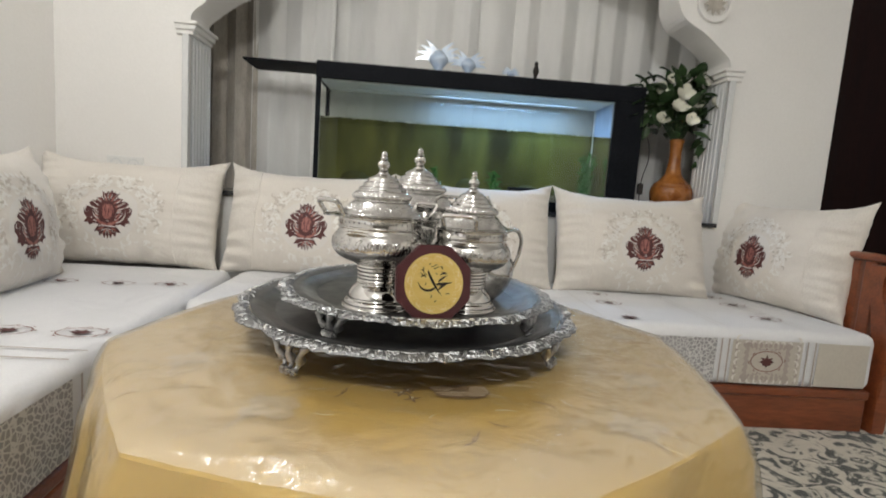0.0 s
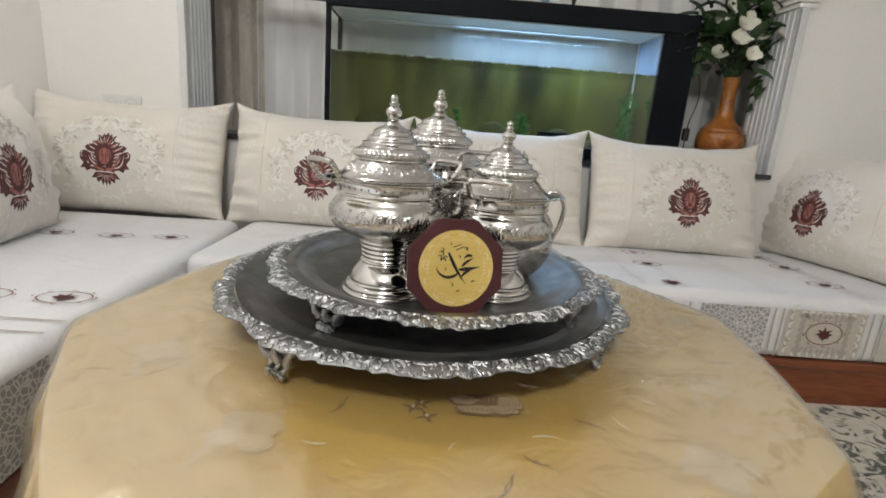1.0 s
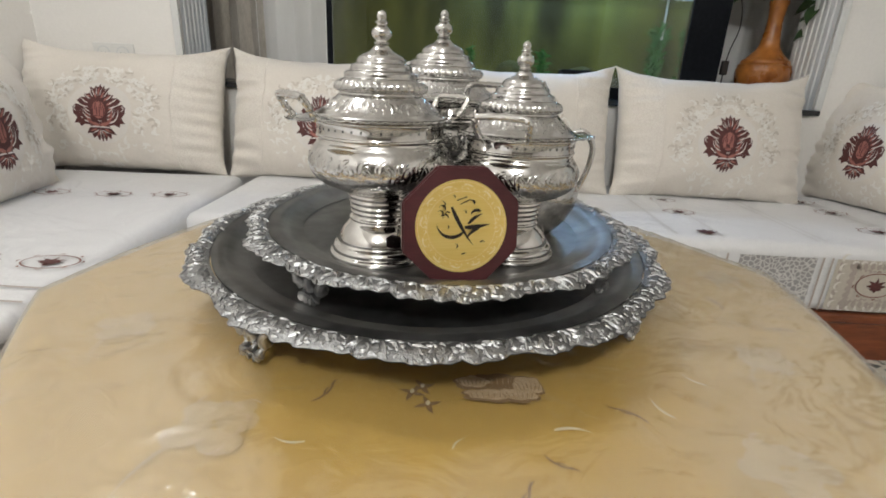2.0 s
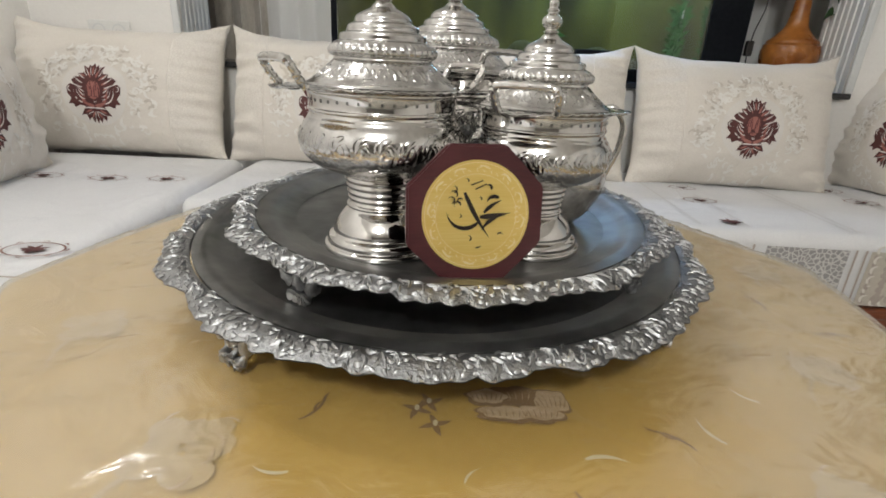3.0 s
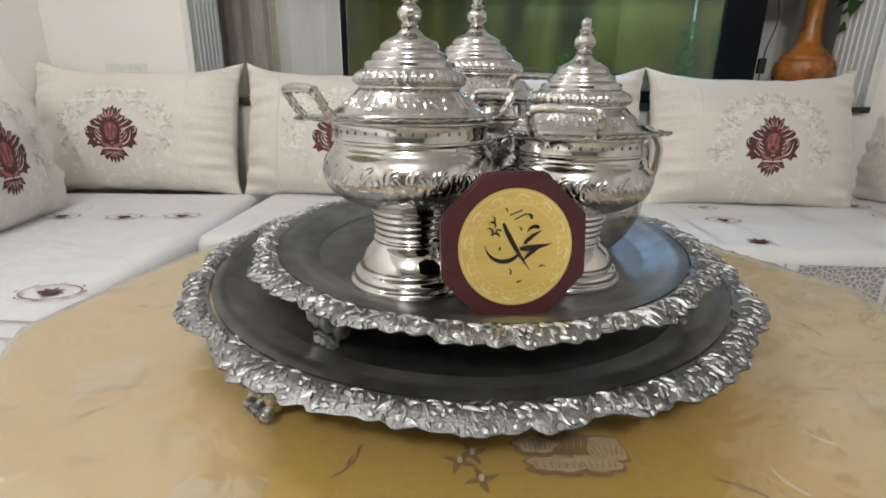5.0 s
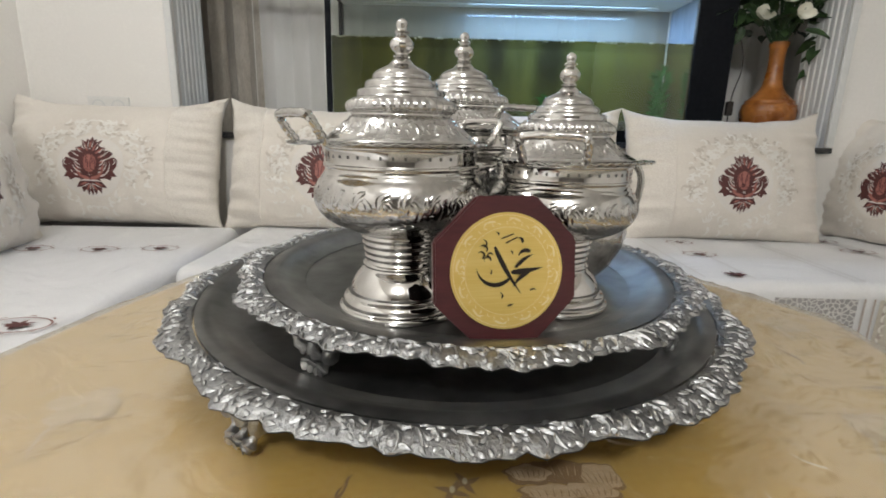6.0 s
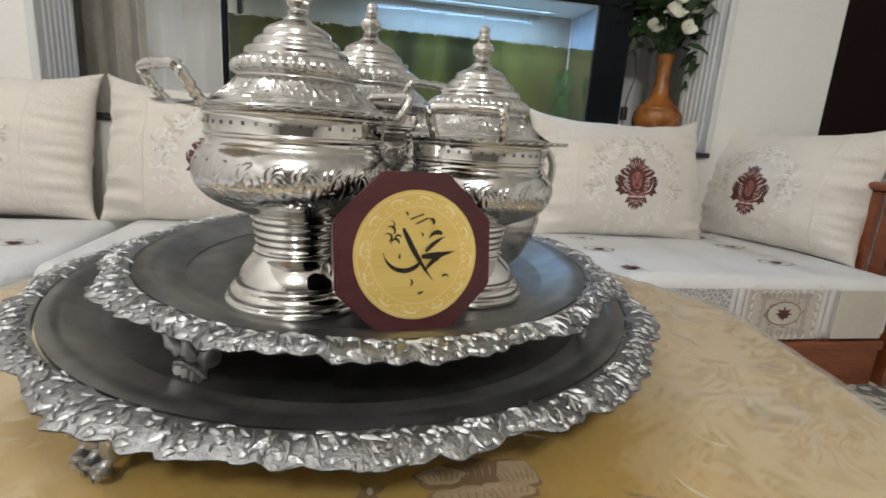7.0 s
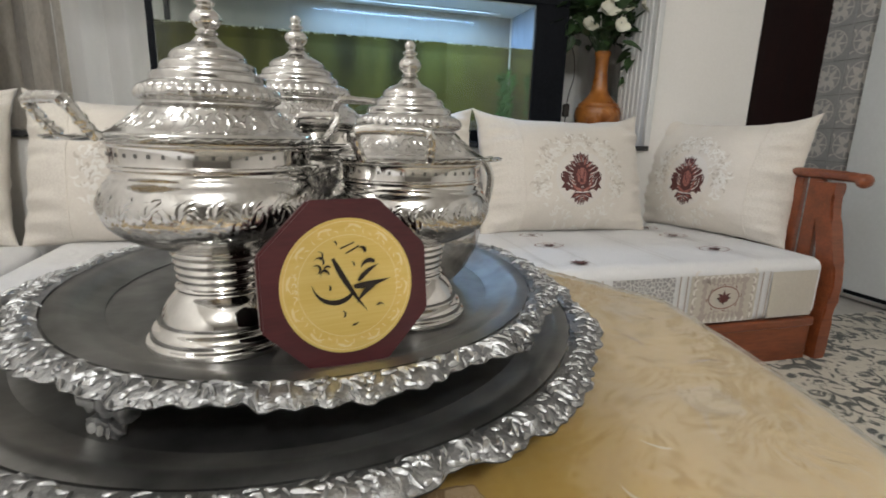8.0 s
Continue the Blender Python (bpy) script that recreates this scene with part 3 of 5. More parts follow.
def sofa(at, dx, dy, label, turn=0.0):
    """A low wooden box base with a moulded lip."""
    base = thing("sofa", at, label, "sofa", "sofas", "", turn)
    part("plinth", box(0, dx, 0.012, dy, 0.0, 0.135, 0.006), WOOD_RED, base, "", False)
    part("rail", box(0, dx, 0, dy, 0.135, 0.17, 0.009, 3), WOOD_RED, base, "", False)
    return base


SEAT_TOP = 0.388
# long seat under the window
long_sofa = sofa((-0.83, 1.655, 0), 2.53, 0.74, "red-brown varnished wooden sofa frame under the window")
seat = thing("sofa_mattress", (0.43, 2.03, 0.17), "white brocade sofa mattress with woven burgundy sprigs", "sofa mattress", "sofa mattresses")
part("filling", rounded(2.54, 0.76, SEAT_TOP - 0.17, 0.04, 60, 0.006, 1.0), SEAT, seat)
front = lambda a, b: (a - 0.43, -0.3825, b - 0.17)
for x0, x1, m, nm in ((-0.10, 0.20, SEAT_BEIGE, "panel"), (0.30, 0.62, SEAT_BEIGE, "panel"), (0.84, 1.07, SEAT_NET, "panel"), (1.13, 1.40, SEAT_BEIGE, "panel"), (1.46, 1.66, SEAT_BEIGE, "panel")):
    part(nm, grid(12, 8, lambda i, j, x0=x0, x1=x1: front(x0 + (x1 - x0) * i / 11, 0.185 + 0.165 * j / 7)), m, seat, "beige woven front panel")
lines = bmesh.new()
for x in (0.66, 0.80, 1.085, 1.112, 1.415, 1.445):
    grid(2, 6, lambda i, j, x=x: Vector(front(x + 0.006 * i, 0.182 + 0.17 * j / 5)) + Vector((0, -0.001, 0)), bm=lines)
part("woven_stripe", lines, SEAT_LINE, seat)
damask = bmesh.new()
dput = lambda a, b: Vector(front(1.265 + a, 0.27 + b)) + Vector((0, -0.0015, 0))
for sx in (-1, 1):
    for k in range(6):
        stroke(damask, dput, sx * 0.118, -0.075 + 0.03 * k, 90 - sx * 30, 0.035, sx * 150, 0.009, 6)
    for k in range(4):
        for sz in (-1, 1):
            stroke(damask, dput, sx * (0.012 + 0.026 * k), sz * 0.068, 90 * sz + sx * 20, 0.026, sx * 160 * sz, 0.008, 6)
part("damask_scroll", damask, PANEL_WHITE, seat)
shade = bmesh.new()
under = lambda a, b2: Vector(dput(a, b2)) + Vector((0, 0.0007, 0))
for sx in (-1, 1):
    for k in range(7):
        stroke(shade, under, sx * 0.088, -0.082 + 0.022 * k, 90 + sx * 60, 0.040, -sx * 130, 0.017, 6)
        stroke(shade, under, sx * 0.112, -0.076 + 0.022 * k, 90 - sx * 70, 0.022, sx * 120, 0.012, 5)
    for k in range(5):
        for sz in (-1, 1):
            stroke(shade, under, sx * (0.004 + 0.020 * k), sz * 0.054, 90 * sz - sx * 40 * sz, 0.024, sx * 120 * sz, 0.015, 6)
            stroke(shade, under, sx * (0.012 + 0.016 * k), sz * (0.036 + 0.004 * k), 90 * sz, 0.020, -sx * 140 * sz, 0.009, 5)
part("damask_shade", shade, SEAT_LINE, seat)
ring = bmesh.new()
disc(ring, lambda a, b: Vector(dput(a, b)) + Vector((0, -0.0006, 0)), 0, 0, 0.056, 0.046)
part("medallion", ring, SEAT_BEIGE, seat)
motif(seat, lambda a, b: Vector(dput(a, b)) + Vector((0, -0.0016, 0)), 0, 0, 1.12)
top = lambda a, b: (a - 0.43, b - 2.03, SEAT_TOP - 0.17 + 0.0035)
for x, y, s, tn in SEAT_MOTIFS:
    motif(seat, top, x, y, s * 1.2, tn, s < 1.05)
stripes = bmesh.new()
for x in (-0.13, 0.23, 0.66, 0.80, 1.085, 1.112, 1.415, 1.445):
    grid(2, 12, lambda i, j, x=x: Vector(top(x + 0.007 * i, 1.690 + 0.55 * j / 11)) + Vector((0, 0, -0.0012)), bm=stripes)
part("woven_stripe", stripes, SEAT_FAINT, seat)

# side seat along the left wall
SIDE_TURN = pose(-0.83, 1.6, 0, 0, 0, 5.0)
side_sofa = sofa((0, 0, 0), 0.83, 3.5, "red-brown varnished wooden sofa frame along the side wall")
side_sofa.matrix_basis = SIDE_TURN @ pose(-0.83, -2.85, 0)
side = thing("sofa_mattress", (0, 0, 0.17), "white brocade side mattress with sprigs and net-woven front", "sofa mattress", "sofa mattresses")
side.matrix_basis = SIDE_TURN @ pose(-0.42, -1.095, 0.17)
part("filling", rounded(0.84, 3.5, SEAT_TOP - 0.17, 0.04, 50, 0.004, 5.0), SEAT, side)
sfront = lambda a, b: (0.4225, a - 0.505, b - 0.17)
for y0, y1, m, lab in ((-0.6, -0.1, SEAT_BEIGE, "beige woven front panel"), (0.05, 1.02, SEAT_NET, "grey net-woven front panel"), (1.16, 1.5, SEAT_BEIGE, "beige woven front panel")):
    part("panel", grid(14, 8, lambda i, j, y0=y0, y1=y1: sfront(y0 + (y1 - y0) * i / 13, 0.182 + 0.17 * j / 7)), m, side, lab)
lines = bmesh.new()
for y in (-0.03, 0.02, 1.05, 1.12):
    grid(2, 6, lambda i, j, y=y: Vector(sfront(y + 0.008 * i, 0.182 + 0.17 * j / 5)) + Vector((0.001, 0, 0)), bm=lines)
part("woven_stripe", lines, SEAT_LINE, side)
SIDE_BACK = side.matrix_basis.inverted()
stop = lambda a, b: SIDE_BACK @ Vector((a, b, SEAT_TOP + 0.0035))
for x, y, s, tn in SIDE_MOTIFS:
    motif(side, stop, x, y, s * 1.15, tn)
band = bmesh.new()
grid(10, 2, lambda i, j: stop(-1.55 + 0.76 * i / 9, 1.03 + 0.006 * j), bm=band)
grid(10, 2, lambda i, j: stop(-1.55 + 0.76 * i / 9, 1.09 + 0.006 * j), bm=band)
part("woven_stripe", band, SEAT_LINE, side)


def armrest():
    """Open wooden arm at the end of the long seat: post, swept rail with a scrolled tip, back leg and slats."""
    arm = new("arm")
    arm.parent, arm.location = long_sofa, (2.58, 0.005, 0)
    bm = bmesh.new()
    prof = [(0.0, -0.005, 0.10), (0.17, -0.01, 0.095), (0.30, -0.03, 0.075), (0.42, -0.01, 0.062), (0.55, 0.02, 0.062), (0.645, 0.03, 0.075)]
    pts = [(p.x, p.y, p.z) for p in curve_points(prof, 5)]
    rows = []
    for z, y, w in pts:
        rows.append([bm.verts.new((sx * 0.026, y + 0.045 + sy * w / 2, z)) for sx, sy in ((-1, -1), (1, -1), (1, 1), (-1, 1))])
    for a, b in zip(rows, rows[1:]):
        for i in range(4):
            bm.faces.new((a[i], a[(i + 1) % 4], b[(i + 1) % 4], b[i]))
    bm.faces.new(rows[0][::-1]), bm.faces.new(rows[-1])
    bmesh.ops.bevel(bm, geom=[e for e in bm.edges if abs(e.verts[0].co.z - e.verts[1].co.z) > 0.004], offset=0.007, segments=2, affect="EDGES")
    part("post", bm, WOOD_RED, arm)
    bm = bmesh.new()
    path = curve_points([(0, -0.034, 0.662), (0, -0.02, 0.665), (0, 0.02, 0.669), (0, 0.2, 0.672), (0, 0.45, 0.665), (0, 0.74, 0.655)], 6)
    rows = []
    for k, p in enumerate(path):
        s = k / (len(path) - 1)
        w, h = 0.031 - 0.004 * s, (0.022 if s > 0.12 else 0.026)
        rows.append([bm.verts.new((p.x + w * math.cos(a), p.y, p.z + h * math.sin(a) * 0.8)) for a in [2 * math.pi * i / 14 for i in range(14)]])
    for a, b in zip(rows, rows[1:]):
        for i in range(14):
            bm.faces.new((a[i], a[(i + 1) % 14], b[(i + 1) % 14], b[i]))
    bm.faces.new(rows[0][::-1]), bm.faces.new(rows[-1])
    part("arm_rail", bm, WOOD_RED, arm)
    knob = bmesh.new()
    bmesh.ops.create_uvsphere(knob, u_segments=16, v_segments=10, radius=0.029, matrix=Matrix.Translation((0, -0.034, 0.659)) @ Matrix.Diagonal((1.1, 0.8, 0.85, 1)))
    part("scroll_tip", knob, WOOD_RED, arm)
    part("side_rail", box(-0.022, 0.022, 0.06, 0.73, 0.02, 0.17, 0.006), WOOD_RED, arm, "", False)
    part("back_leg", box(-0.024, 0.024, 0.68, 0.74, 0, 0.65, 0.006), WOOD_RED, arm, "", False)
    for k in range(8):
        part("slat", box(-0.012, 0.012, 0.095 + 0.072 * k, 0.147 + 0.072 * k, 0.165, 0.655, 0.004), WOOD_RED, arm, "", False)


armrest()

# ---- cushions ----
# one half of the emblem: its lobed outline from the top tip round to the foot, then the slits between its leaves: x, y, heading, length, bend, width
EMBLEM_EDGE = [(0, 1.04), (0.07, 0.88), (0.16, 0.96), (0.19, 0.82), (0.37, 0.93), (0.31, 0.74), (0.36, 0.62), (0.54, 0.61), (0.49, 0.47), (0.66, 0.48), (0.80, 0.36), (0.66, 0.20), (0.84, 0.24), (0.97, 0.12), (0.95, -0.08),
               (0.82, -0.24), (0.95, -0.42), (0.78, -0.42), (0.72, -0.54), (0.54, -0.46), (0.34, -0.50), (0.12, -0.55), (0.34, -0.61), (0.54, -0.78), (0.36, -0.76), (0.32, -0.94), (0.20, -0.84), (0.13, -1.02), (0.06, -0.88), (0, -1.05)]
EMBLEM_SLITS = [(0.06, 0.56, 82, 0.34, 0, 0.030), (0.14, 0.52, 66, 0.38, 0, 0.034), (0.20, 0.50, 40, 0.30, 60, 0.040), (0.30, 0.40, 30, 0.34, 40, 0.045), (0.38, 0.26, 26, 0.44, 20, 0.045), (0.40, 0.12, 12, 0.46, 20, 0.050),
                (0.34, -0.40, 8, 0.72, 105, 0.060), (0.30, -0.28, 12, 0.52, 85, 0.040), (0.32, -0.16, 20, 0.42, 70, 0.036), (0.34, -0.04, 26, 0.36, 50, 0.036), (0.84, 0.16, -20, 0.30, -200, 0.040),
                (0.00, -0.56, 6, 0.50, -20, 0.060), (0.08, -0.66, -26, 0.34, 10, 0.030), (0.05, -0.66, -56, 0.30, 0, 0.028), (0.02, -0.66, -78, 0.28, 0, 0.026)]
EMBLEM_ROSE = [(0.02, -0.50, 10, 0.50, 30, 0.11), (0.30, -0.34, 20, 0.36, 80, 0.060), (0.34, -0.20, 30, 0.34, 70, 0.055), (0.10, 0.44, 70, 0.34, -10, 0.070), (0.20, 0.36, 45, 0.34, -10, 0.080), (0.30, 0.22, 30, 0.34, 0, 0.075), (0.36, 0.06, 20, 0.30, 40, 0.060), (0.04, -0.68, -50, 0.26, 0, 0.060), (0.0, 0.56, 90, 0.30, 0, 0.060), (0.16, -0.62, -20, 0.26, 0, 0.06)]
EMBLEM_EYES = [(0.06, -0.40, 0, 0.46, 240, 0.055), (0.20, -0.18, 80, 0.46, 40, 0.045), (0.05, -0.20, 90, 0.52, -10, 0.040), (0.12, 0.00, 90, 0.40, 10, 0.036)]
PW, PH, PT = 0.388, 0.264, 0.135


def cushion_face(u, v, side=-1, seed=0.0):
    """A point of the stuffed cushion: u, v from -1 to 1 over its face."""
    t = (max(0.0, 1 - u * u) ** 0.5) * (max(0.0, 1 - v * v) ** 0.5)
    x = PW * u * (1 - 0.062 * (1 - v ** 4))
    z = PH * v * (1 - (0.19 if v > 0 else 0.07) * (1 - abs(u) ** 3.4))
    crease = 0.013 * noise.noise(Vector((x * 4 + seed, z * 9, side * 3.0))) * t + 0.005 * noise.noise(Vector((x * 14 + seed, z * 26, side * 5.0))) * t
    pinch = 0.085 * max(0.0, abs(u) - 0.58) * noise.noise(Vector((x * 3, z * 30, seed * 3))) * min(1.0, t * 2.5)
    pinch += 0.045 * max(0.0, abs(v) - 0.70) * noise.noise(Vector((x * 17, z * 3, seed * 5))) * min(1.0, t * 2.5)
    x += 0.004 * noise.noise(Vector((u * 2.0, z * 22, seed)))
    z += 0.004 * noise.noise(Vector((x * 16, v * 2.0, seed + 9)))
    return Vector((x, side * (PT * t + crease + pinch), z + PH))


def cushion(at, turn, recline, label, flip=1, seed=0.0, wide=1.0, shift=0.0):
    ob = thing("sofa_cushion", at, label, "cushion", "sofa cushions")
    ob.matrix_basis = pose(*at, 0, 0, turn) @ pose(0, 0, 0, -recline, 0, 0) @ Matrix.Diagonal((wide, 1, 1, 1))
    n, q = 66, 64
    f = lambda k: math.sin(math.pi / 2 * (-1 + 2 * k / (n - 1)))
    bm = grid(n, q, lambda i, j: cushion_face(f(i), math.sin(math.pi / 2 * (-1 + 2 * j / (q - 1))), -1, seed))
    grid(n, q, lambda i, j: cushion_face(f(i), math.sin(math.pi / 2 * (-1 + 2 * j / (q - 1))), 1, seed), bm=bm)
    bmesh.ops.remove_doubles(bm, verts=bm.verts, dist=0.0006)
    part("cover", bm, CUSHION, ob)
    at_face = lambda lift: (lambda a, b: cushion_face(max(-0.999, min(0.999, a / PW)), max(-0.999, min(0.999, b / PH)), -1, seed) + Vector((0, -lift, 0)))
    # quilted band at one side, with its seam
    u0, u1 = (-0.985, -0.60) if flip > 0 else (0.60, 0.985)
    part("quilted_band", grid(24, 60, lambda i, j: cushion_face(u0 + (u1 - u0) * i / 23, -0.975 + 1.95 * j / 59, -1, seed) + Vector((0, -0.0018, 0))), CUSHION_BAND, ob, "finely quilted side band")
    us = -0.60 if flip > 0 else 0.60
    part("seam", tube([cushion_face(us, -0.97 + 1.94 * k / 60, -1, seed) + Vector((0, -0.0015, 0)) for k in range(61)], 0.0024, 6), CUSHION, ob)
    # oval ground and embroidered emblem
    cx, cz = 0.015 * flip + shift, -0.050
    g = bmesh.new()
    disc(g, at_face(0.0014), cx, cz, 0.118, 0.125, 32, 6)
    part("oval_ground", g, PANEL_WHITE, ob, "white woven oval")
    S = 0.112
    silhouette = EMBLEM_EDGE + [(-x, y) for x, y in EMBLEM_EDGE[-2:0:-1]]
    body, lie = bmesh.new(), at_face(0.0026)
    rings = [[body.verts.new(lie(cx + x * S * q * 0.90, cz + y * S * q * 1.03)) for x, y in silhouette] for q in (0.25, 0.5, 0.75, 1.0)]
    hub = body.verts.new(lie(cx, cz))
    m = len(silhouette)
    for i in range(m):
        body.faces.new((hub, rings[0][(i + 1) % m], rings[0][i]))
        for a, b in zip(rings, rings[1:]):
            body.faces.new((a[i], a[(i + 1) % m], b[(i + 1) % m], b[i]))
    part("emblem", body, BURGUNDY, ob, "burgundy embroidered emblem")
    fill = bmesh.new()
    disc(fill, at_face(0.0032), cx, cz + 0.03 * S, 0.22 * S, 0.32 * S, 26, 5)
    rose, slits, eyes = fill, bmesh.new(), bmesh.new()
    for sx in (-1, 1):
        for bm, strokes, lift, fat in ((rose, EMBLEM_ROSE, 0.0032, 1.0), (slits, EMBLEM_SLITS, 0.0038, 0.8), (eyes, EMBLEM_EYES, 0.0048, 0.9)):
            over = at_face(lift)
            for x, y, h, ln, bend, wd in strokes:
                stroke(bm, lambda a, b2, sx=sx: over(cx + sx * a * 0.90, cz + b2 * 1.03), x * S, y * S, h, ln * S, bend, wd * S * fat, 9)
    part("emblem_fill", rose, ROSE, ob, "rose embroidered filling")
    part("emblem_slit", slits, PANEL_WHITE, ob, "ivory gaps between the leaves")
    part("emblem_scroll", eyes, BURGUNDY, ob, "burgundy scrolls")
    # pale vines round the emblem
    v = bmesh.new()
    p = at_face(0.0022)
    rng = random.Random(int(seed * 10) + 3)
    for k in range(95):
        a = radians(rng.uniform(-25, 88) if k < 80 else rng.uniform(-90, -30))
        g = rng.uniform(1.02, 1.55)
        x, z = 0.138 * g * math.cos(a), 0.142 * g * math.sin(a)
        h, bend, ln, wd = rng.uniform(0, 360), rng.choice((-190, -120, 120, 190)), rng.uniform(0.022, 0.042), rng.uniform(0.007, 0.012)
        for sx in (-1, 1):
            stroke(v, p, cx + sx * x, cz + z, h if sx > 0 else 180 - h, ln, bend * sx, wd, 6)
    part("vine", v, VINE, ob, "pale satin vine embroidery")
    v = bmesh.new()
    p = at_face(0.0017)
    for k in range(34):
        a, g = radians(rng.uniform(-20, 88)), rng.uniform(1.05, 1.55)
        x, z = 0.138 * g * math.cos(a), 0.142 * g * math.sin(a)
        h, bend, ln, wd = rng.uniform(0, 360), rng.choice((-190, -120, 120, 190)), rng.uniform(0.022, 0.040), rng.uniform(0.008, 0.014)
        for sx in (-1, 1):
            stroke(v, p, cx + sx * x, cz + z, h if sx > 0 else 180 - h, ln, bend * sx, wd, 6)
    tagged(part("vine_ground", v, VINE_DARK, ob), "beige woven vine ground", kind="stuff")
    return ob


IV = "ivory brocade cushion with burgundy emblem"
for at, turn, rec, flip, seed, wide, lab in CUSHIONS:
    cushion(at, turn, rec, IV + lab, flip, seed, wide, -0.05 if turn < -50 else 0.0)

# ---- window bay: drapes, tank, vase ----
def drape(name, x0, x1, y, z0, z1, folds, amp, material, label, sway=0.0):
    n = folds * 12

    def f(i, j):
        s, t = i / n, j / 14
        x = x0 + (x1 - x0) * s
        a = folds * 2 * math.pi * s + 1.4 * noise.noise(Vector((s * 4, x0 * 3, 0.3)))
        g = amp * (0.55 + 0.45 * t) * (1 + 0.5 * noise.noise(Vector((s * 7, t, x0))))
        return (x + 0.35 * amp * math.sin(2 * a) + sway * (1 - t), y + g * math.sin(a), z0 + (z1 - z0) * (1 - t))
    bm = grid(n + 1, 15, f)
    r = bmesh.ops.extrude_face_region(bm, geom=bm.faces[:])
    bmesh.ops.translate(bm, vec=(0, 0.003, 0), verts=[v for v in r["geom"] if isinstance(v, bmesh.types.BMVert)])
    return tagged(part(name, bm, material), label, "curtain", "window curtains")


drape("curtain", -1.60, -1.02, 2.98, SILL, 2.55, 5, 0.03, CURTAIN_TAUPE, "taupe woven drape hanging beside the window")
drape("curtain", -1.06, -0.58, 2.95, SILL, 2.55, 3, 0.025, CURTAIN, "sheer ivory curtain hanging in wide folds")
drape("curtain", -0.60, 0.24, 3.00, SILL, 2.55, 4, 0.026, CURTAIN, "sheer ivory curtain hanging in soft folds behind the tank")
drape("curtain", 0.20, 0.98, 3.00, SILL, 2.55, 4, 0.026, CURTAIN, "sheer ivory curtain hanging in soft folds behind the tank")
drape("curtain", 0.94, 1.78, 2.97, SILL, 2.55, 5, 0.020, CURTAIN, "sheer ivory curtain hanging in soft folds behind the vase")


def aquarium():
    X0, X1, Y0, Y1, Z0, Z1, W = -0.60, 0.955, 2.58, 2.86, SILL, 1.43, 1.158
    tank = thing("aquarium", (0.25, 2.72, SILL), "large lit aquarium with a black hood and murky green water", "aquarium")
    o = (-0.25, -2.72, -SILL)

    def b(name, x0, x1, y0, y1, z0, z1, m, label="", bev=0.003):
        return part(name, box(x0 + o[0], x1 + o[0], y0 + o[1], y1 + o[1], z0 + o[2], z1 + o[2], bev), m, tank, label, False)
    b("base", X0 - 0.01, 1.115, Y0 - 0.01, Y1 + 0.01, Z0 + 0.001, Z0 + 0.05, BLACK, "black base moulding")
    b("hood", X0 - 0.01, 1.115, Y0 - 0.012, Y1 + 0.012, 1.345, Z1, BLACK, "black hood", 0.005)
    b("post", X0 - 0.008, X0 + 0.014, Y0 - 0.008, Y0 + 0.016, Z0 + 0.05, 1.345, BLACK)
    b("post", X0 - 0.008, X0 + 0.014, Y1 - 0.016, Y1 + 0.008, Z0 + 0.05, 1.345, BLACK)
    b("side_panel", X1, 1.115, Y0 - 0.008, Y1 + 0.008, Z0 + 0.05, 1.345, BLACK, "black filter housing")
    b("top_board", -0.98, X0 - 0.012, Y0 + 0.0, Y1 - 0.05, 1.407, 1.418, BLACK, "dark board beside the hood", 0.002)
    # white sheet added so the hood's underside looks lit
    b("bright_underside", X0 + 0.016, X1 - 0.004, 2.592, 2.846, 1.3385, 1.3445, DIFFUSER, "white sheet added to brighten the hood's underside", 0)
    b("tube_lamp", X0 + 0.12, X1 - 0.10, 2.757, 2.785, 1.330, 1.338, DIFFUSER, "white lamp tube")
    g = b("front_pane", X0 + 0.014, X1, Y0, Y0 + 0.006, Z0 + 0.05, 1.345, GLASS, "clear glass", 0)
    g.visible_shadow = False
    b("back_pane", X0 + 0.014, X1, Y1 - 0.006, Y1, W, 1.345, MISTED, "misted back glass", 0)
    b("algae_back", X0 + 0.014, X1, Y1 - 0.008, Y1, Z0 + 0.05, W, ALGAE, "back glass filmed with green algae", 0)
    # opaque pale blue pane painted as the glare above the water
    b("side_pane", X1 - 0.006, X1 - 0.001, Y0 + 0.008, Y1 - 0.012, W, 1.345, BLUE_GLARE, "side glass coloured with the tank's blue glare", 0)
    # dark sheet painted as the dim interior below the waterline
    b("dim_side", X1 - 0.006, X1 - 0.001, Y0 + 0.008, Y1 - 0.012, Z0 + 0.05, W - 0.001, MOSS_AND_DIM, "dark sheet for the dim tank interior", 0)
    w = b("water", X0 + 0.016, X1 - 0.008, Y0 + 0.008, Y1 - 0.01, Z0 + 0.09, W, WATER, "murky green water", 0)
    w.visible_shadow = False
    b("gravel", X0 + 0.016, X1 - 0.008, Y0 + 0.009, Y1 - 0.011, Z0 + 0.05, Z0 + 0.088, GRAVEL, "mixed gravel", 0)
    b("glass_edge", X1 - 0.012, X1 - 0.006, Y1 - 0.02, Y1 - 0.012, Z0 + 0.09, 1.34, TRIM, "pale glued glass edge", 0)
    # froth along the waterline
    rng = random.Random(4)
    fm = bmesh.new()
    for k in range(150):
        x = rng.uniform(X0 + 0.02, X1 - 0.02)
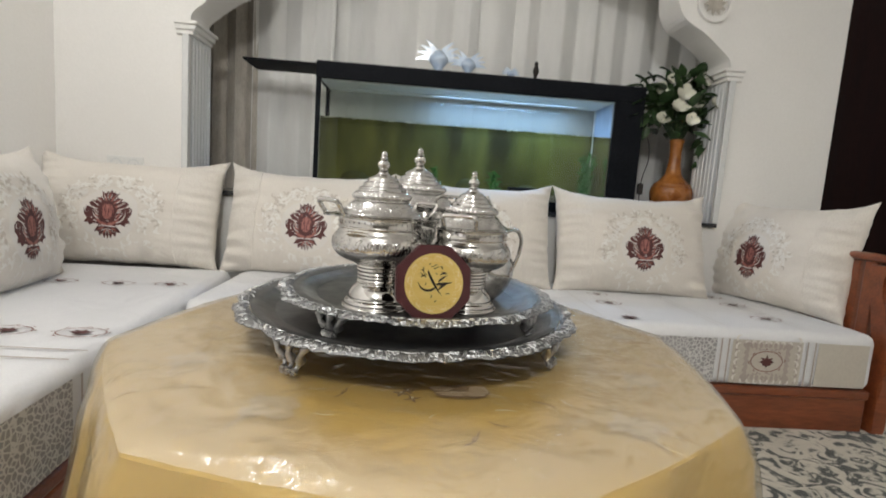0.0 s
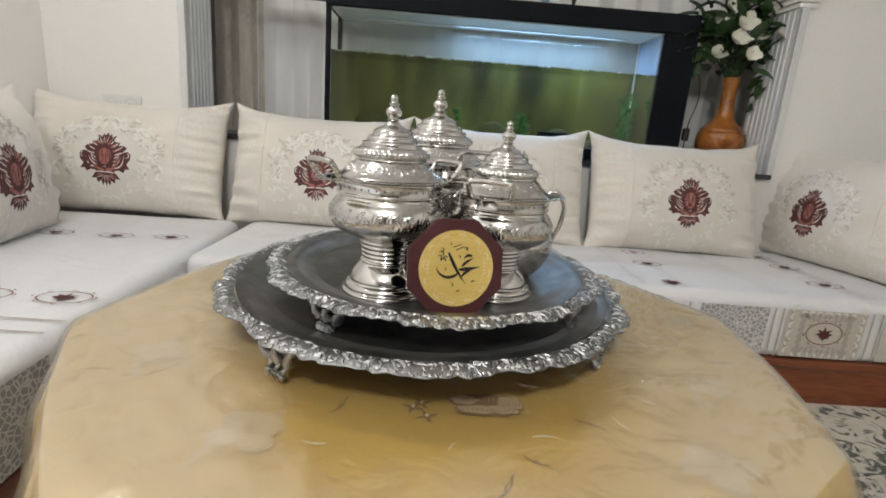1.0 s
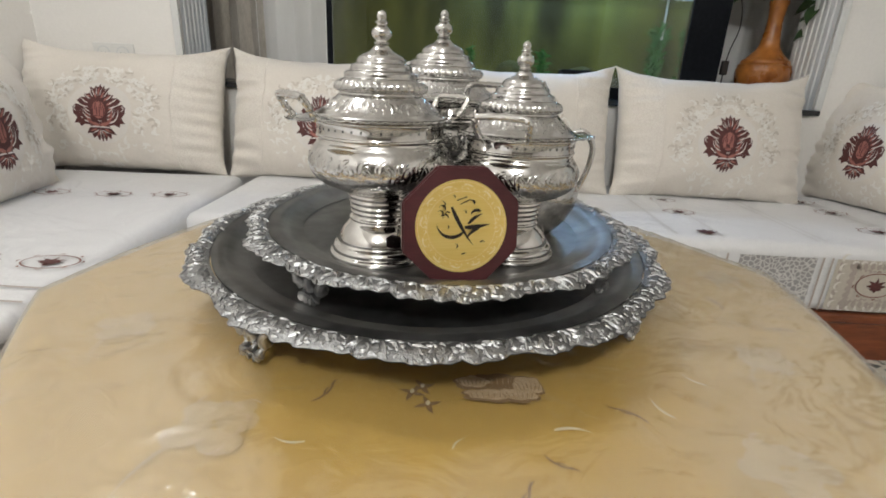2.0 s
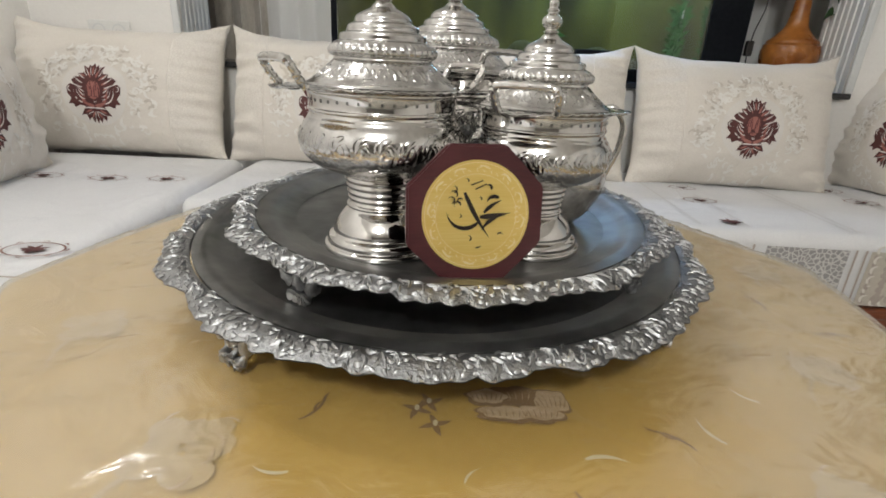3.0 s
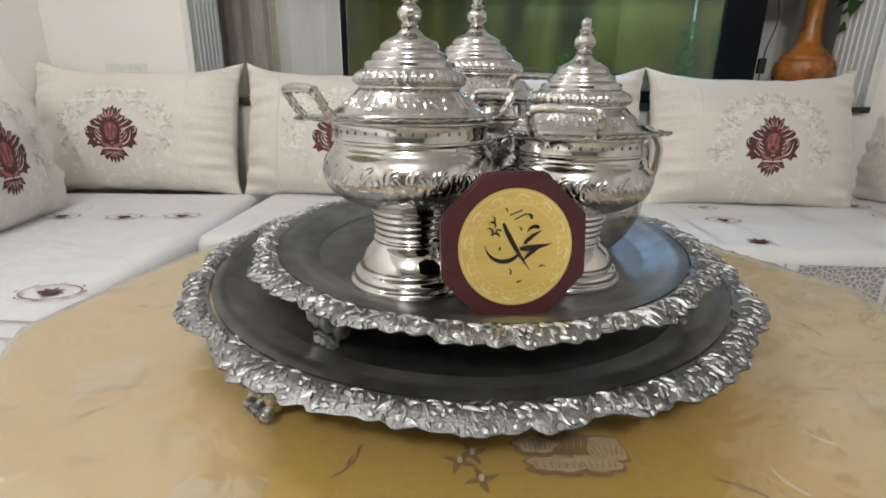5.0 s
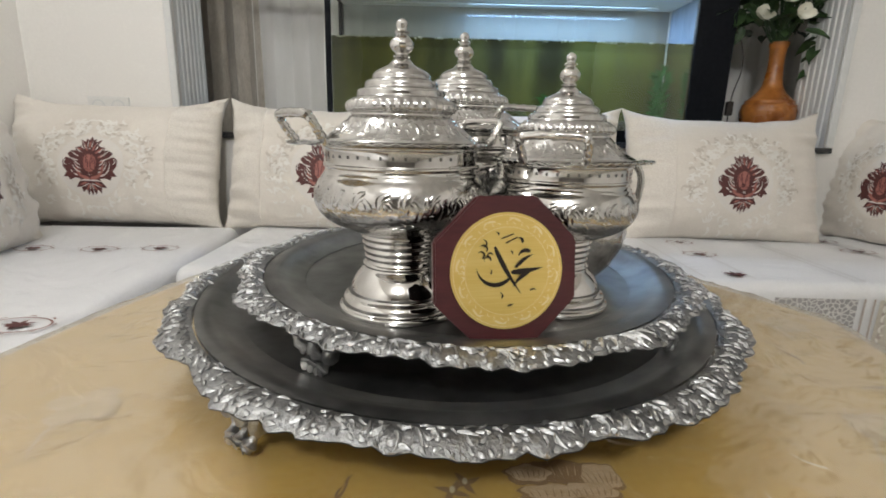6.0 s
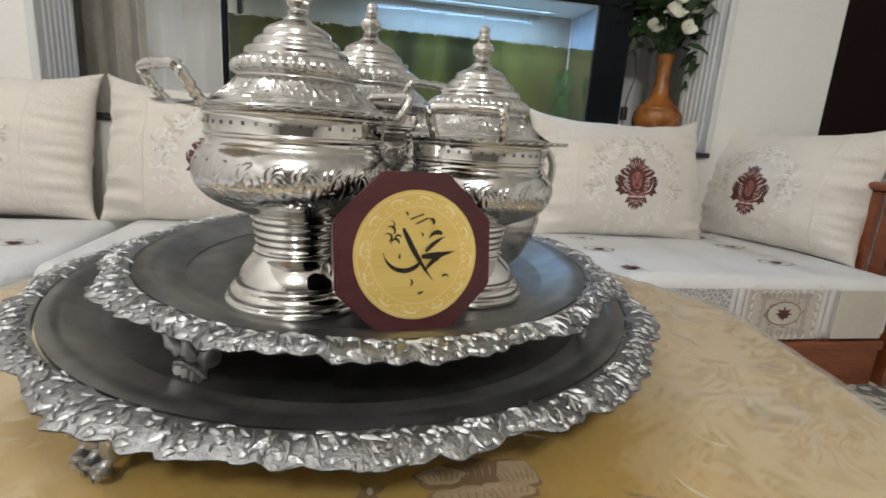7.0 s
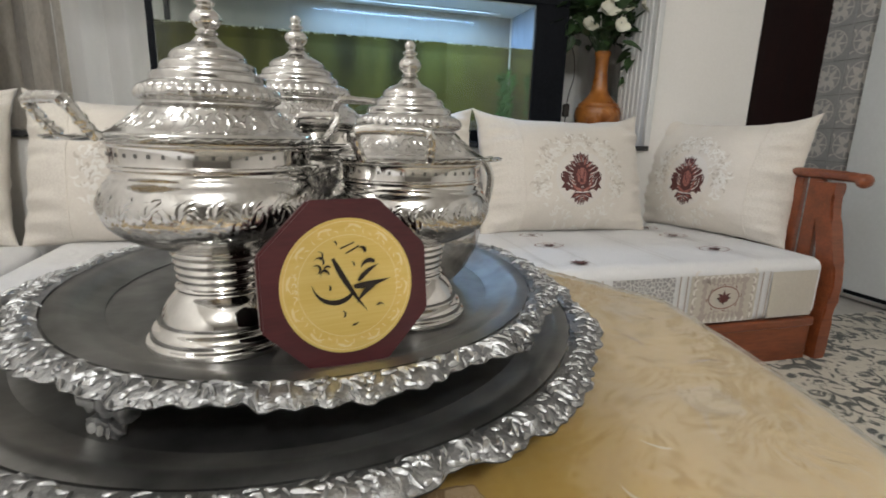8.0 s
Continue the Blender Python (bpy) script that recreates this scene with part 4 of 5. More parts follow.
        bmesh.ops.create_icosphere(fm, subdivisions=1, radius=rng.uniform(0.0015, 0.0042), matrix=Matrix.Translation((x + o[0], Y0 + 0.011 + rng.random() * 0.02 + o[1], W + rng.uniform(-0.003, 0.002) + o[2])))
    part("froth", fm, DIFFUSER, tank, "white froth at the waterline")
    # water plants and rocks
    for k in range(9):
        x = (0.90 - 0.012 * k) if k < 5 else rng.uniform(-0.3, 0.7)
        h = rng.uniform(0.16, 0.34) if k < 5 else rng.uniform(0.06, 0.12)
        pm = bmesh.new()
        for s in range(26):
            a, z = rng.uniform(0, 360), Z0 + 0.09 + h * s / 26
            put = lambda p, q, z=z, a=a, x=x: (x + o[0] + p * math.cos(radians(a)), 2.70 + o[1] + p * math.sin(radians(a)), z + o[2] + q)
            stroke(pm, put, 0, 0, rng.uniform(15, 70), rng.uniform(0.03, 0.05), -50, 0.014, 4)
        part("water_plant", pm, LEAF_WATER, tank, "bright green water plant")
    for k in range(4):
        x, r0 = -0.40 + 0.33 * k + rng.uniform(-0.05, 0.05), rng.uniform(0.04, 0.06)
        rm = bmesh.new()
        bmesh.ops.create_icosphere(rm, subdivisions=3, radius=r0)
        for v in rm.verts:
            v.co *= 1 + 0.3 * noise.noise(v.co * 10 + Vector((k, 0, 0)))
            v.co.z *= 1.2
            v.co.x *= 1.7
            v.co += Vector((x + o[0], 2.77 + o[1], Z0 + 0.085 + o[2]))
            v.co.y = min(v.co.y, 2.845 + o[1])
        part("rock", rm, MOSS_AND_DIM, tank, "algae-covered rock")


aquarium()


def figurine():
    """A small dark figure of a bird on the hood: one plain mesh."""
    bm = lathe(smooth_profile([(0.022, 0), (0.02, 0.012), (0.008, 0.02), (0.012, 0.04), (0.017, 0.06), (0.009, 0.08), (0.011, 0.095), (0.002, 0.108)]), 16)
    ob = part("figurine", bm, INK, at=(0.535, 2.66, 1.43))
    tagged(ob, "small dark blue ornament standing on the tank hood", "ornament")
    gl = surface("pale_blue_glass_ornament", (0.45, 0.58, 0.75), (0.75, 0.82, 0.92), 0.15, 0, 30, 9, 0.1, 0.002)
    for x, s in ((0.01, 1.7), (0.17, 1.3), (0.40, 0.7)):
        bird = thing("glass_ornament", (x, 2.66, 1.43), "pale blue glass ornament on the tank hood", "ornament", "glass ornaments")
        part("body", lathe(smooth_profile([(0.03 * s, 0), (0.025 * s, 0.008), (0.012 * s, 0.02), (0.03 * s, 0.04 * s), (0.02 * s, 0.06 * s), (0.001, 0.075 * s)]), 18), gl, bird)
        for sx in (-1, 1):
            wing = bmesh.new()
            for k in range(4):
                stroke(wing, lambda p, q: (p, 0.004 * sx, q), 0, 0.04 * s, 90 - sx * (20 + 18 * k), 0.075 * s, sx * -40, 0.018 * s, 6)
            r = bmesh.ops.extrude_face_region(wing, geom=wing.faces[:])
            bmesh.ops.translate(wing, vec=(0, 0.003, 0), verts=[v for v in r["geom"] if isinstance(v, bmesh.types.BMVert)])
            part("wing", wing, gl, bird)


figurine()

# vase with white flowers
VX, VY = 1.352, 2.65
vase = thing("flower_vase", (VX, VY, SILL), "amber glazed clay vase with a slim ringed neck on the sill", "vase")
prof = smooth_profile([(0.050, 0), (0.062, 0.010), (0.090, 0.055), (0.106, 0.110), (0.109, 0.155), (0.098, 0.188), (0.068, 0.218), (0.044, 0.250), (0.034, 0.300), (0.030, 0.360), (0.034, 0.410), (0.039, 0.435), (0.031, 0.437), (0.024, 0.410)], 5)
part("body", lathe(prof, 96, lambda k, a, r, z: (r * (1 + 0.035 * math.sin(z * 300) * (1 if 0.27 < z < 0.43 or 0.17 < z < 0.20 else 0.1) + (0.02 * abs(math.sin(7 * a + 40 * z)) ** 0.5 if 0.06 < z < 0.16 else 0.0)), z)), CLAY, vase)
bouquet = thing("flower_bouquet", (VX, VY, SILL + 0.43), "bunch of white artificial flowers with dark green leaves", "flowers")
bouquet.scale = (1.75, 1.4, 1.45)
rng = random.Random(11)
leafbm = bmesh.new()
grid(3, 7, lambda i, j: ((i - 1) * 0.026 * math.sin(math.pi * (0.06 + 0.94 * j / 6) ** 0.8), 0.012 * abs(i - 1) - 0.03 * (j / 6) ** 2, 0.10 * j / 6), bm=leafbm)
leaf_me = bpy.data.meshes.new("leaf")
leafbm.to_mesh(leaf_me)
leafbm.free()
leaf_me.materials.append(LEAF)
leaf_me.polygons.foreach_set("use_smooth", [True] * len(leaf_me.polygons))
for k in range(240):
    a, e = rng.uniform(0, 360), rng.uniform(-35, 80)
    d = rng.uniform(0.06, 0.17)
    ob = new("leaf", leaf_me)
    ob.parent = bouquet
    px, py, pz = d * math.cos(radians(e)) * math.cos(radians(a)), 0.75 * d * math.cos(radians(e)) * math.sin(radians(a)), 0.10 + 1.0 * d * math.sin(radians(e))
    ob.matrix_basis = pose(px, py, pz, rng.uniform(20, 110), rng.uniform(-40, 40), a + 90 + rng.uniform(-50, 50)) @ Matrix.Scale(rng.uniform(0.42, 0.74), 4)
for dx, dy, dz, ln in ((0.11, -0.03, -0.10, 1.0), (0.13, 0.0, -0.05, 1.0), (0.10, -0.05, -0.03, 0.9), (-0.11, -0.04, 0.0, 0.8), (0.15, -0.02, -0.02, 0.9), (0.08, -0.06, -0.07, 1.0), (0.14, -0.04, 0.06, 1.0), (0.12, -0.06, 0.12, 0.9), (0.16, -0.03, -0.07, 0.9), (-0.13, -0.05, 0.05, 0.9)):
    for q in range(6):
        ob = new("leaf", leaf_me)
        ob.parent = bouquet
        ob.matrix_basis = pose(dx + rng.uniform(-0.03, 0.03), dy, dz + 0.06 + rng.uniform(-0.03, 0.03), rng.uniform(90, 170), rng.uniform(-30, 30), rng.uniform(0, 360)) @ Matrix.Scale(ln * 0.62, 4)
heads = [(-0.097, -0.07, 0.165), (-0.038, -0.10, 0.153), (-0.052, -0.11, 0.100), (-0.090, -0.08, 0.061), (-0.016, -0.12, 0.061), (0.062, -0.11, 0.122), (0.090, -0.07, 0.190), (0.023, -0.06, 0.210), (0.002, -0.10, 0.120), (-0.060, -0.05, 0.205)]
for hx, hy, hz in heads:
    part("stem", tube(curve_points([(0, 0, -0.03), (hx * 0.3, hy * 0.3, hz * 0.5), (hx, hy, hz)], 4), 0.0028, 6), LEAF, bouquet)
for k in range(24):
    a, e, d = rng.uniform(0, 6.28), rng.uniform(0.1, 1.3), rng.uniform(0.1, 0.16)
    part("stem", tube(curve_points([(0, 0, -0.03), (0.4 * d * math.cos(a), 0.3 * d * math.sin(a), 0.08), (d * math.cos(a) * math.cos(e), 0.7 * d * math.sin(a) * math.cos(e), 0.09 + d * math.sin(e))], 4), 0.002, 5), LEAF, bouquet)
for k, (hx, hy, hz) in enumerate(heads):
    fl = bmesh.new()
    for q in range(6):
        m = pose(0, 0, 0, 0, 0, q * 60 + (30 if q % 2 else 0))
        cup = 0.75 if q % 2 else 0.45
        grid(5, 6, lambda i, j: m @ Vector((0.030 * j / 5, (i - 2) * 0.0095 * math.sin(math.pi * (0.12 + 0.8 * j / 5)), 0.030 * (j / 5) ** 1.4 * cup + 0.002 * (i - 2) ** 2 * 0.5)), bm=fl)
    flower = part("flower", fl, PETAL, bouquet, "open ivory flower")
    flower.matrix_basis = pose(hx, hy, hz, 65 + 12 * math.sin(k * 2.0), 0, 25 * math.sin(k * 3.1)) @ Matrix.Scale(0.88 + 0.14 * math.sin(k * 1.3), 4)

# lead with an in-line switch beside the tank
lead = thing("power_cable", (1.15, 2.60, SILL), "thin black lead with an in-line switch hanging beside the tank", "cable")
part("wire", tube(curve_points([(0.02, 0.0, 0.002), (0.01, 0.01, 0.06), (0.0, 0.0, 0.13), (0.005, -0.004, 0.22), (0.03, 0.0, 0.32), (0.02, 0.01, 0.42), (-0.036, 0.0, 0.50)], 6), 0.0026, 7), INK, lead)
part("switch", box(-0.014, 0.014, -0.012, 0.012, 0.125, 0.185, 0.005), INK, lead, "black in-line switch", False)
block = thing("black_box", (0.48, 2.50, SILL), "small black box standing on the sill before the tank", "box")
part("case", box(-0.07, 0.07, -0.035, 0.035, 0, 0.115, 0.006), BLACK, block, "", False)

# wall socket behind the cushions
sock = thing("wall_socket", (-1.46, BACK, 0.835), "white double wall socket above the cushions", "socket")
part("plate", box(-0.085, 0.085, -0.009, 0.0, -0.04, 0.04, 0.004), SOCKET, sock, "", False)
for x in (-0.04, 0.04):
    s = bmesh.new()
    annulus(s, lambda a, b, x=x: (x + a, -0.011, b), 0, 0, 0.028, 0.028, 0.006)
    part("socket_ring", s, TRIM, sock, "grey socket ring")
    for q in (-0.009, 0.009):
        s = bmesh.new()
        disc(s, lambda a, b, x=x: (x + q + a, -0.0112, b), 0, 0, 0.003, 0.003, 10, 1)
        part("pin_hole", s, INK, sock)

# ---- table ----
TX, TY, TZ = -0.03, 0.985, 0.50


def rim_radius(a, soft=0.28):
    """Half-width of the eight-sided top in the direction a."""
    k = (math.degrees(a) - 10 + 22.5 * 0) % 45 - 22.5
    r = 0.555 / math.cos(radians(k))
    return r * (1 - soft) + 0.578 * soft


table = thing("table", (TX, TY, 0), "low eight-sided wooden table under a cloth", "table")
part("tabletop", lathe([(0.02, 0.465), (0.55, 0.465), (0.555, 0.475), (0.555, 0.490), (0.02, 0.494)], 64, lambda k, a, r, z: (r * rim_radius(a) / 0.578 * 0.985, z)), WOOD_RED, table, "", False)
for k in range(4):
    a = radians(45 + 90 * k)
    c, s = 0.33 * math.cos(a), 0.33 * math.sin(a)
    lg = lathe(smooth_profile([(0.028, 0), (0.022, 0.05), (0.034, 0.2), (0.026, 0.32), (0.036, 0.465)], 4), 16)
    bmesh.ops.translate(lg, vec=(c, s, 0), verts=lg.verts)
    part("leg", lg, WOOD_RED, table)


def cloth_point(a, s, lift=0.0, rough=0.0):
    """s from 0 to 1 runs from the middle to the edge of the top, from 1 to 2 down the skirt."""
    r = rim_radius(a)
    w = noise.noise(Vector((math.cos(a) * 4 * s, math.sin(a) * 4 * s, 2.0 + lift * 40)))
    w2 = noise.noise(Vector((math.cos(a) * 15 * s, math.sin(a) * 15 * s, 7.0)))
    if rough:
        q = Vector((math.cos(a) * 9 * s, math.sin(a) * 9 * s, 3.0))
        ridge = (1 - 2 * abs(noise.noise(q + Vector((0.6 * w2, 0.6 * w, 0))))) ** 3
        lift += 0.0045 * max(0.0, ridge) * max(0.0, min(1.0, (s - 0.55) * 5)) * max(0.0, min(1.0, (1.02 - s) * 14)) * max(0.25, noise.noise(q * 0.25) + 0.6)
    if s <= 1:
        rr = r * s
        edge = max(0.0, (s - 0.93) / 0.07)
        z = TZ - 0.012 * edge ** 2 + lift + rough * (w * 0.6 + w2 * 0.4) * min(1, (1 - s) * 12 + 0.25) * (0.3 if s < 0.62 else 1.0)
    else:
        d = s - 1
        fold = math.sin(a * 16 + 1.5 * noise.noise(Vector((math.cos(a) * 2, math.sin(a) * 2, 1)))) * 0.030 * min(1, d * 1.6) + 0.01 * w
        rr = r + 0.012 * min(1, d * 8) + 0.03 * d + fold + lift
        z = TZ - 0.012 - 0.37 * d
    return Vector((rr * math.cos(a), rr * math.sin(a), z))


STEPS = [0.0005, 0.12, 0.24, 0.36, 0.46, 0.54, 0.61, 0.68, 0.74, 0.80, 0.85, 0.90, 0.93, 0.95, 0.97, 0.985, 1.0, 1.03, 1.07, 1.13, 1.2, 1.3, 1.45, 1.6, 1.75, 1.9, 2.0]
cloth = thing("tablecloth", (TX, TY, 0), "ochre satin tablecloth with embroidered flowers draped over the table", "tablecloth")
part("cloth", grid(256, len(STEPS), lambda i, j: cloth_point(2 * math.pi * i / 256, STEPS[j]), True), CLOTH, cloth)
lace = grid(360, 5, lambda i, j: cloth_point(2 * math.pi * i / 360, 1.86 + 0.035 * j + 0.012 * (j / 4) * abs(math.sin(i * 0.35)), 0.003), True)
part("lace_edge", lace, LACE, cloth, "ivory lace edging")
tput = lambda a, b: (a - TX, b - TY, TZ + 0.0009)
for x, y, s, turn in BLOSSOMS:
    bm = bmesh.new()
    for q in range(9):
        a, far = radians(turn + 40 * q), (0.030 if q % 2 else 0.019) * s
        wide = (0.017 + 0.004 * math.sin(q * 2.7 + turn)) * s
        disc(bm, lambda p, t, q=q: Vector(tput(p, t)) + Vector((0, 0, 0.0003 * q)), x + far * math.cos(a), y + far * math.sin(a), wide, wide * 0.8, 14, 2)
    stroke(bm, tput, x, y, turn + 200, 0.11 * s, 60, 0.006 * s, 8)
    part("embroidered_blossom", bm, CLOTH_PALE, cloth)
    bm = bmesh.new()
    for q in range(9):
        a, far = radians(turn + 40 * q), (0.044 if q % 2 else 0.030) * s
        stroke(bm, lambda p, t: Vector(tput(p, t)) + Vector((0, 0, 0.0034)), x + far * math.cos(a - 0.3), y + far * math.sin(a - 0.3), turn + 40 * q + 80, 0.022 * s, 90, 0.0022 * s, 6)
    part("petal_outline", bm, PETAL_THREAD, cloth)
# one open flower of overlapping petals, each with a darker rim painted as shade
for x, y, rx, ry, heart in ((0.027, 0.703, 0.027, 0.014, 1), (0.000, 0.698, 0.019, 0.012, 0), (0.058, 0.696, 0.017, 0.019, 0), (0.016, 0.675, 0.027, 0.010, 0), (0.046, 0.678, 0.022, 0.011, 0)):
    lift = 0.0009 + 0.0008 * (0.720 - y) / 0.012

    def wavy(a, b, up):
        d = math.atan2((b - y) / ry, (a - x) / rx)
        q = 1 + 0.09 * math.sin(5 * d + 60 * x) + 0.05 * math.sin(9 * d)
        return Vector(tput(x + (a - x) * q, y + (b - y) * q)) + Vector((0, 0, up))
    flower = bmesh.new()
    disc(flower, lambda a, b: wavy(a, b, lift - 0.0004), x, y, rx * 1.04, ry * 1.08, 30, 2)
    part("petal_shade_rim", flower, CLOTH_MOTIF, cloth)
    flower = bmesh.new()
    disc(flower, lambda a, b: wavy(a, b, lift), x + 0.0008, y + 0.0018, rx * 0.92, ry * 0.84, 30, 3)
    petal = part("petal", flower, CLOTH_MOTIF if heart else PETAL_THREAD, cloth, "brown embroidered heart" if heart else "rosy beige embroidered petal")
    veins = bmesh.new()
    for q in range(7):
        stroke(veins, lambda a, b: Vector(tput(a, b)) + Vector((0, 0, lift + 0.0003)), x - rx * 0.6 + rx * 0.2 * q, y - ry * 0.45, 90 + 6 * (3 - q), ry * 0.9, 10, 0.0008, 4)
    part("petal_vein", veins, PETAL_THREAD if heart else CLOTH_MOTIF, cloth)
for x, y, s, turn in FLOWERS[1:]:
    y -= 0.012
    bm, eye = bmesh.new(), bmesh.new()
    for q in range(4):
        stroke(bm, tput, x, y, turn + 25 + 90 * q, 0.015, 20, 0.006, 5)
    disc(eye, lambda a, b: Vector(tput(a, b)) + Vector((0, 0, 0.0022)), x, y, 0.0022, 0.004, 10, 1)
    part("embroidered_floret", bm, CLOTH_MOTIF, cloth)
    part("floret_eye", eye, LACE, cloth)
for x, y, ln, turn in SPRIGS:
    bm = bmesh.new()
    stroke(bm, tput, x, y, turn, ln, 70, ln * 0.07, 9)
    for q in (0.35, 0.65):
        stroke(bm, tput, x + ln * q * math.cos(radians(turn + 30 * q)), y + ln * q * math.sin(radians(turn + 30 * q)), turn + 60, ln * 0.35, -60, ln * 0.06, 6)
    part("embroidered_sprig", bm, CLOTH_MOTIF, cloth)

for x, y, ln, turn in ((0.075, 0.632, 0.038, 25), (-0.15, 0.60, 0.030, 200), (0.20, 0.66, 0.035, 140), (-0.02, 0.60, 0.02, 80), (0.26, 0.72, 0.03, 160)):
    bm = bmesh.new()
    stroke(bm, tput, x, y, turn, ln, -60, ln * 0.11, 9)
    part("pale_sprig", bm, LACE, cloth)

cover = thing("plastic_cover", (TX, TY, 0), "clear creased plastic sheet spread over the tablecloth", "table cover")
PST = [0.0005] + [0.02 * k for k in range(1, 47)] + [0.94, 0.955, 0.97, 0.985, 1.0]
PSK = [1.0, 1.02, 1.05, 1.09, 1.15, 1.25, 1.4, 1.6, 1.75]
for nm, steps, m in (("sheet", PST, PLASTIC), ("skirt", PSK, PLASTIC_LESS_SHEEN)):
    sheet = part(nm, grid(420, len(steps), lambda i, j: cloth_point(2 * math.pi * i / 420, steps[j], 0.006, 0.006), True), m, cover, "hanging plastic edge with less painted sheen" if nm == "skirt" else "")
    sheet.visible_shadow = False


# ---- trays ----
def tray(at, R, foot, label, seed, turn=0.0, deep=1.0):
    ob = thing("serving_tray", at, label, "tray", "serving trays", "", turn)
    ob.scale = (1, deep, 1)
    f, W, H = foot, 0.0275, 0.014
    dish = smooth_profile([(0.001, f), (R - 0.085, f), (R - 0.075, f + 0.001), (R - 0.058, f + 0.006), (R - 0.044, f + 0.013), (R - W - 0.002, f + H)], 5)
    under = [(r, z - 0.0035) for r, z in dish[::-1]]
    part("dish", lathe(dish + under, 160), TRAY_DISH, ob, "dulled grey metal dish")
    chase = bmesh.new()
    on_dish = lambda a, b, h=0: (a, b, f + 0.0006)
    for k in range(18):
        t = 20 * k
        for rr, h, ln, bend in ((0.60, 60, 0.06, 160), (0.60, -60, 0.06, -160), (0.74, 90, 0.04, 200), (0.45, 30, 0.05, 120)):
            stroke(chase, on_dish, rr * (R - 0.09) * math.cos(radians(t)), rr * (R - 0.09) * math.sin(radians(t)), t + h, ln, bend, 0.0022, 7)
    part("engraving", chase, TRAY_LINE, ob, "faint engraved scrolls")
    n, m = 420, 9

    def edge(a):
        return R - 0.010 + 0.009 * abs(math.sin(6 * a + seed)) ** 0.7 + 0.004 * abs(math.sin(42 * a + seed + 0.8 * math.sin(5 * a))) + 0.009 * noise.noise(Vector((math.cos(a) * 22 * R, math.sin(a) * 22 * R, seed))) + 0.005 * noise.noise(Vector((math.cos(a) * 75 * R, math.sin(a) * 75 * R, seed)))

    def top(a, v):
        return f + H + 0.003 * math.sin(math.pi * min(1, v)) - 0.0025 * v * v

    rim = grid(n, m, lambda i, j: (lambda a, v: ((R - W + (edge(a) - R + W) * v) * math.cos(a), (R - W + (edge(a) - R + W) * v) * math.sin(a), top(a, v)))(2 * math.pi * i / n, j / (m - 1)), True)
    grid(n, 3, lambda i, j: (lambda a, q: ((edge(a) * (1 - q) + (R - W) * q) * math.cos(a), (edge(a) * (1 - q) + (R - W) * q) * math.sin(a), top(a, 1.0) - 0.001 - 0.005 * q))(2 * math.pi * i / n, j / 2), True, bm=rim)
    part("rim", rim, TRAY_RIM_BASE, ob, "darker grey metal rim under the leaves")
    # cast leaves and scrolls along the rim, laid out in repeats
    rng = random.Random(int(seed * 100))
    reps = int(2 * math.pi * R / 0.030)
    step = 2 * math.pi / reps

    def on_rim(k):
        def put(s, v, h):
            a = step * k + s * 0.60 / (R - 0.01)
            e, v = edge(a), min(v * W / 0.033, 1.0 * W)
            r = R - W + (e - R + W) * v / W
            return (r * math.cos(a), r * math.sin(a), top(a, v / W) + h + 0.0009)
        return put
    for k in range(reps):
        leaf = bmesh.new()
        q = on_rim(k)
        sg = rng.choice((-1, 1))
        grow = rng.uniform(0.75, 1.2)
        mid = 0.018
        for x, y, h, ln, bend, w, ht in ((0.000, mid - 0.008 * sg, 25 * sg, 0.026, 40 * sg, 0.0085, 1.0), (0.026, mid + 0.002 * sg, -40 * sg, 0.022, -150 * sg, 0.0070, 1.0), (0.012, mid - 0.002 * sg, 70 * sg, 0.014, -70 * sg, 0.0065, 0.9),
                                         (0.020, mid - 0.006 * sg, -10 * sg, 0.020, 70 * sg, 0.0062, 0.9), (0.034, 0.028, 15, 0.014, 40, 0.0062, 0.9), (0.046, 0.029, 165, 0.014, -40, 0.0062, 0.9), (0.006, 0.029, 20, 0.013, 40, 0.0066, 0.8),
                                         (0.022, 0.029, 10, 0.012, 30, 0.0062, 0.8), (0.004, 0.007, -10, 0.018, 50, 0.0055, 0.8), (0.026, 0.006, 15, 0.018, -40, 0.0055, 0.8), (0.040, 0.012, 160, 0.014, 140, 0.0055, 0.8), (0.048, 0.017, 60, 0.013, 160, 0.0055, 0.8),
                                         (0.014, 0.022, 130, 0.010, -150, 0.0045, 0.7), (0.032, 0.020, 100, 0.010, 160, 0.0045, 0.7), (0.010, 0.013, 10, 0.012, 120, 0.0045, 0.7), (0.042, 0.006, 40, 0.012, 60, 0.0045, 0.7)):
            if rng.random() < 0.18:
                continue
            ht *= 0.0021 * grow
            relief(leaf, q, x + rng.uniform(-0.002, 0.002), y + rng.uniform(-0.0015, 0.0015), h + rng.uniform(-45, 45), ln * grow * rng.uniform(0.75, 1.2), bend, w * 0.80, ht * rng.uniform(0.8, 1.15), 6)
        part("rim_leaf", leaf, TRAY_RIM, ob)
    for k in range(4):
        a = radians(FOOT_AT + 90 * k)
        leg = bmesh.new()
        rr = R - 0.034
        for dt in (-0.06, 0, 0.06):
            pts = [((rr + dr) * math.cos(a + dt * w), (rr + dr) * math.sin(a + dt * w), z) for dr, w, z in ((0.0, 1.9, f + 0.010), (0.010, 1.4, f * 0.75), (0.002, 0.9, f * 0.40), (0.010, 0.6, f * 0.12), (0.014, 0.5, 0.004))]
            tube(curve_points(pts, 5), lambda t: 0.0075 * (1 - 0.45 * t) + 0.002 * math.sin(t * 19), 8, leg, 0.18)
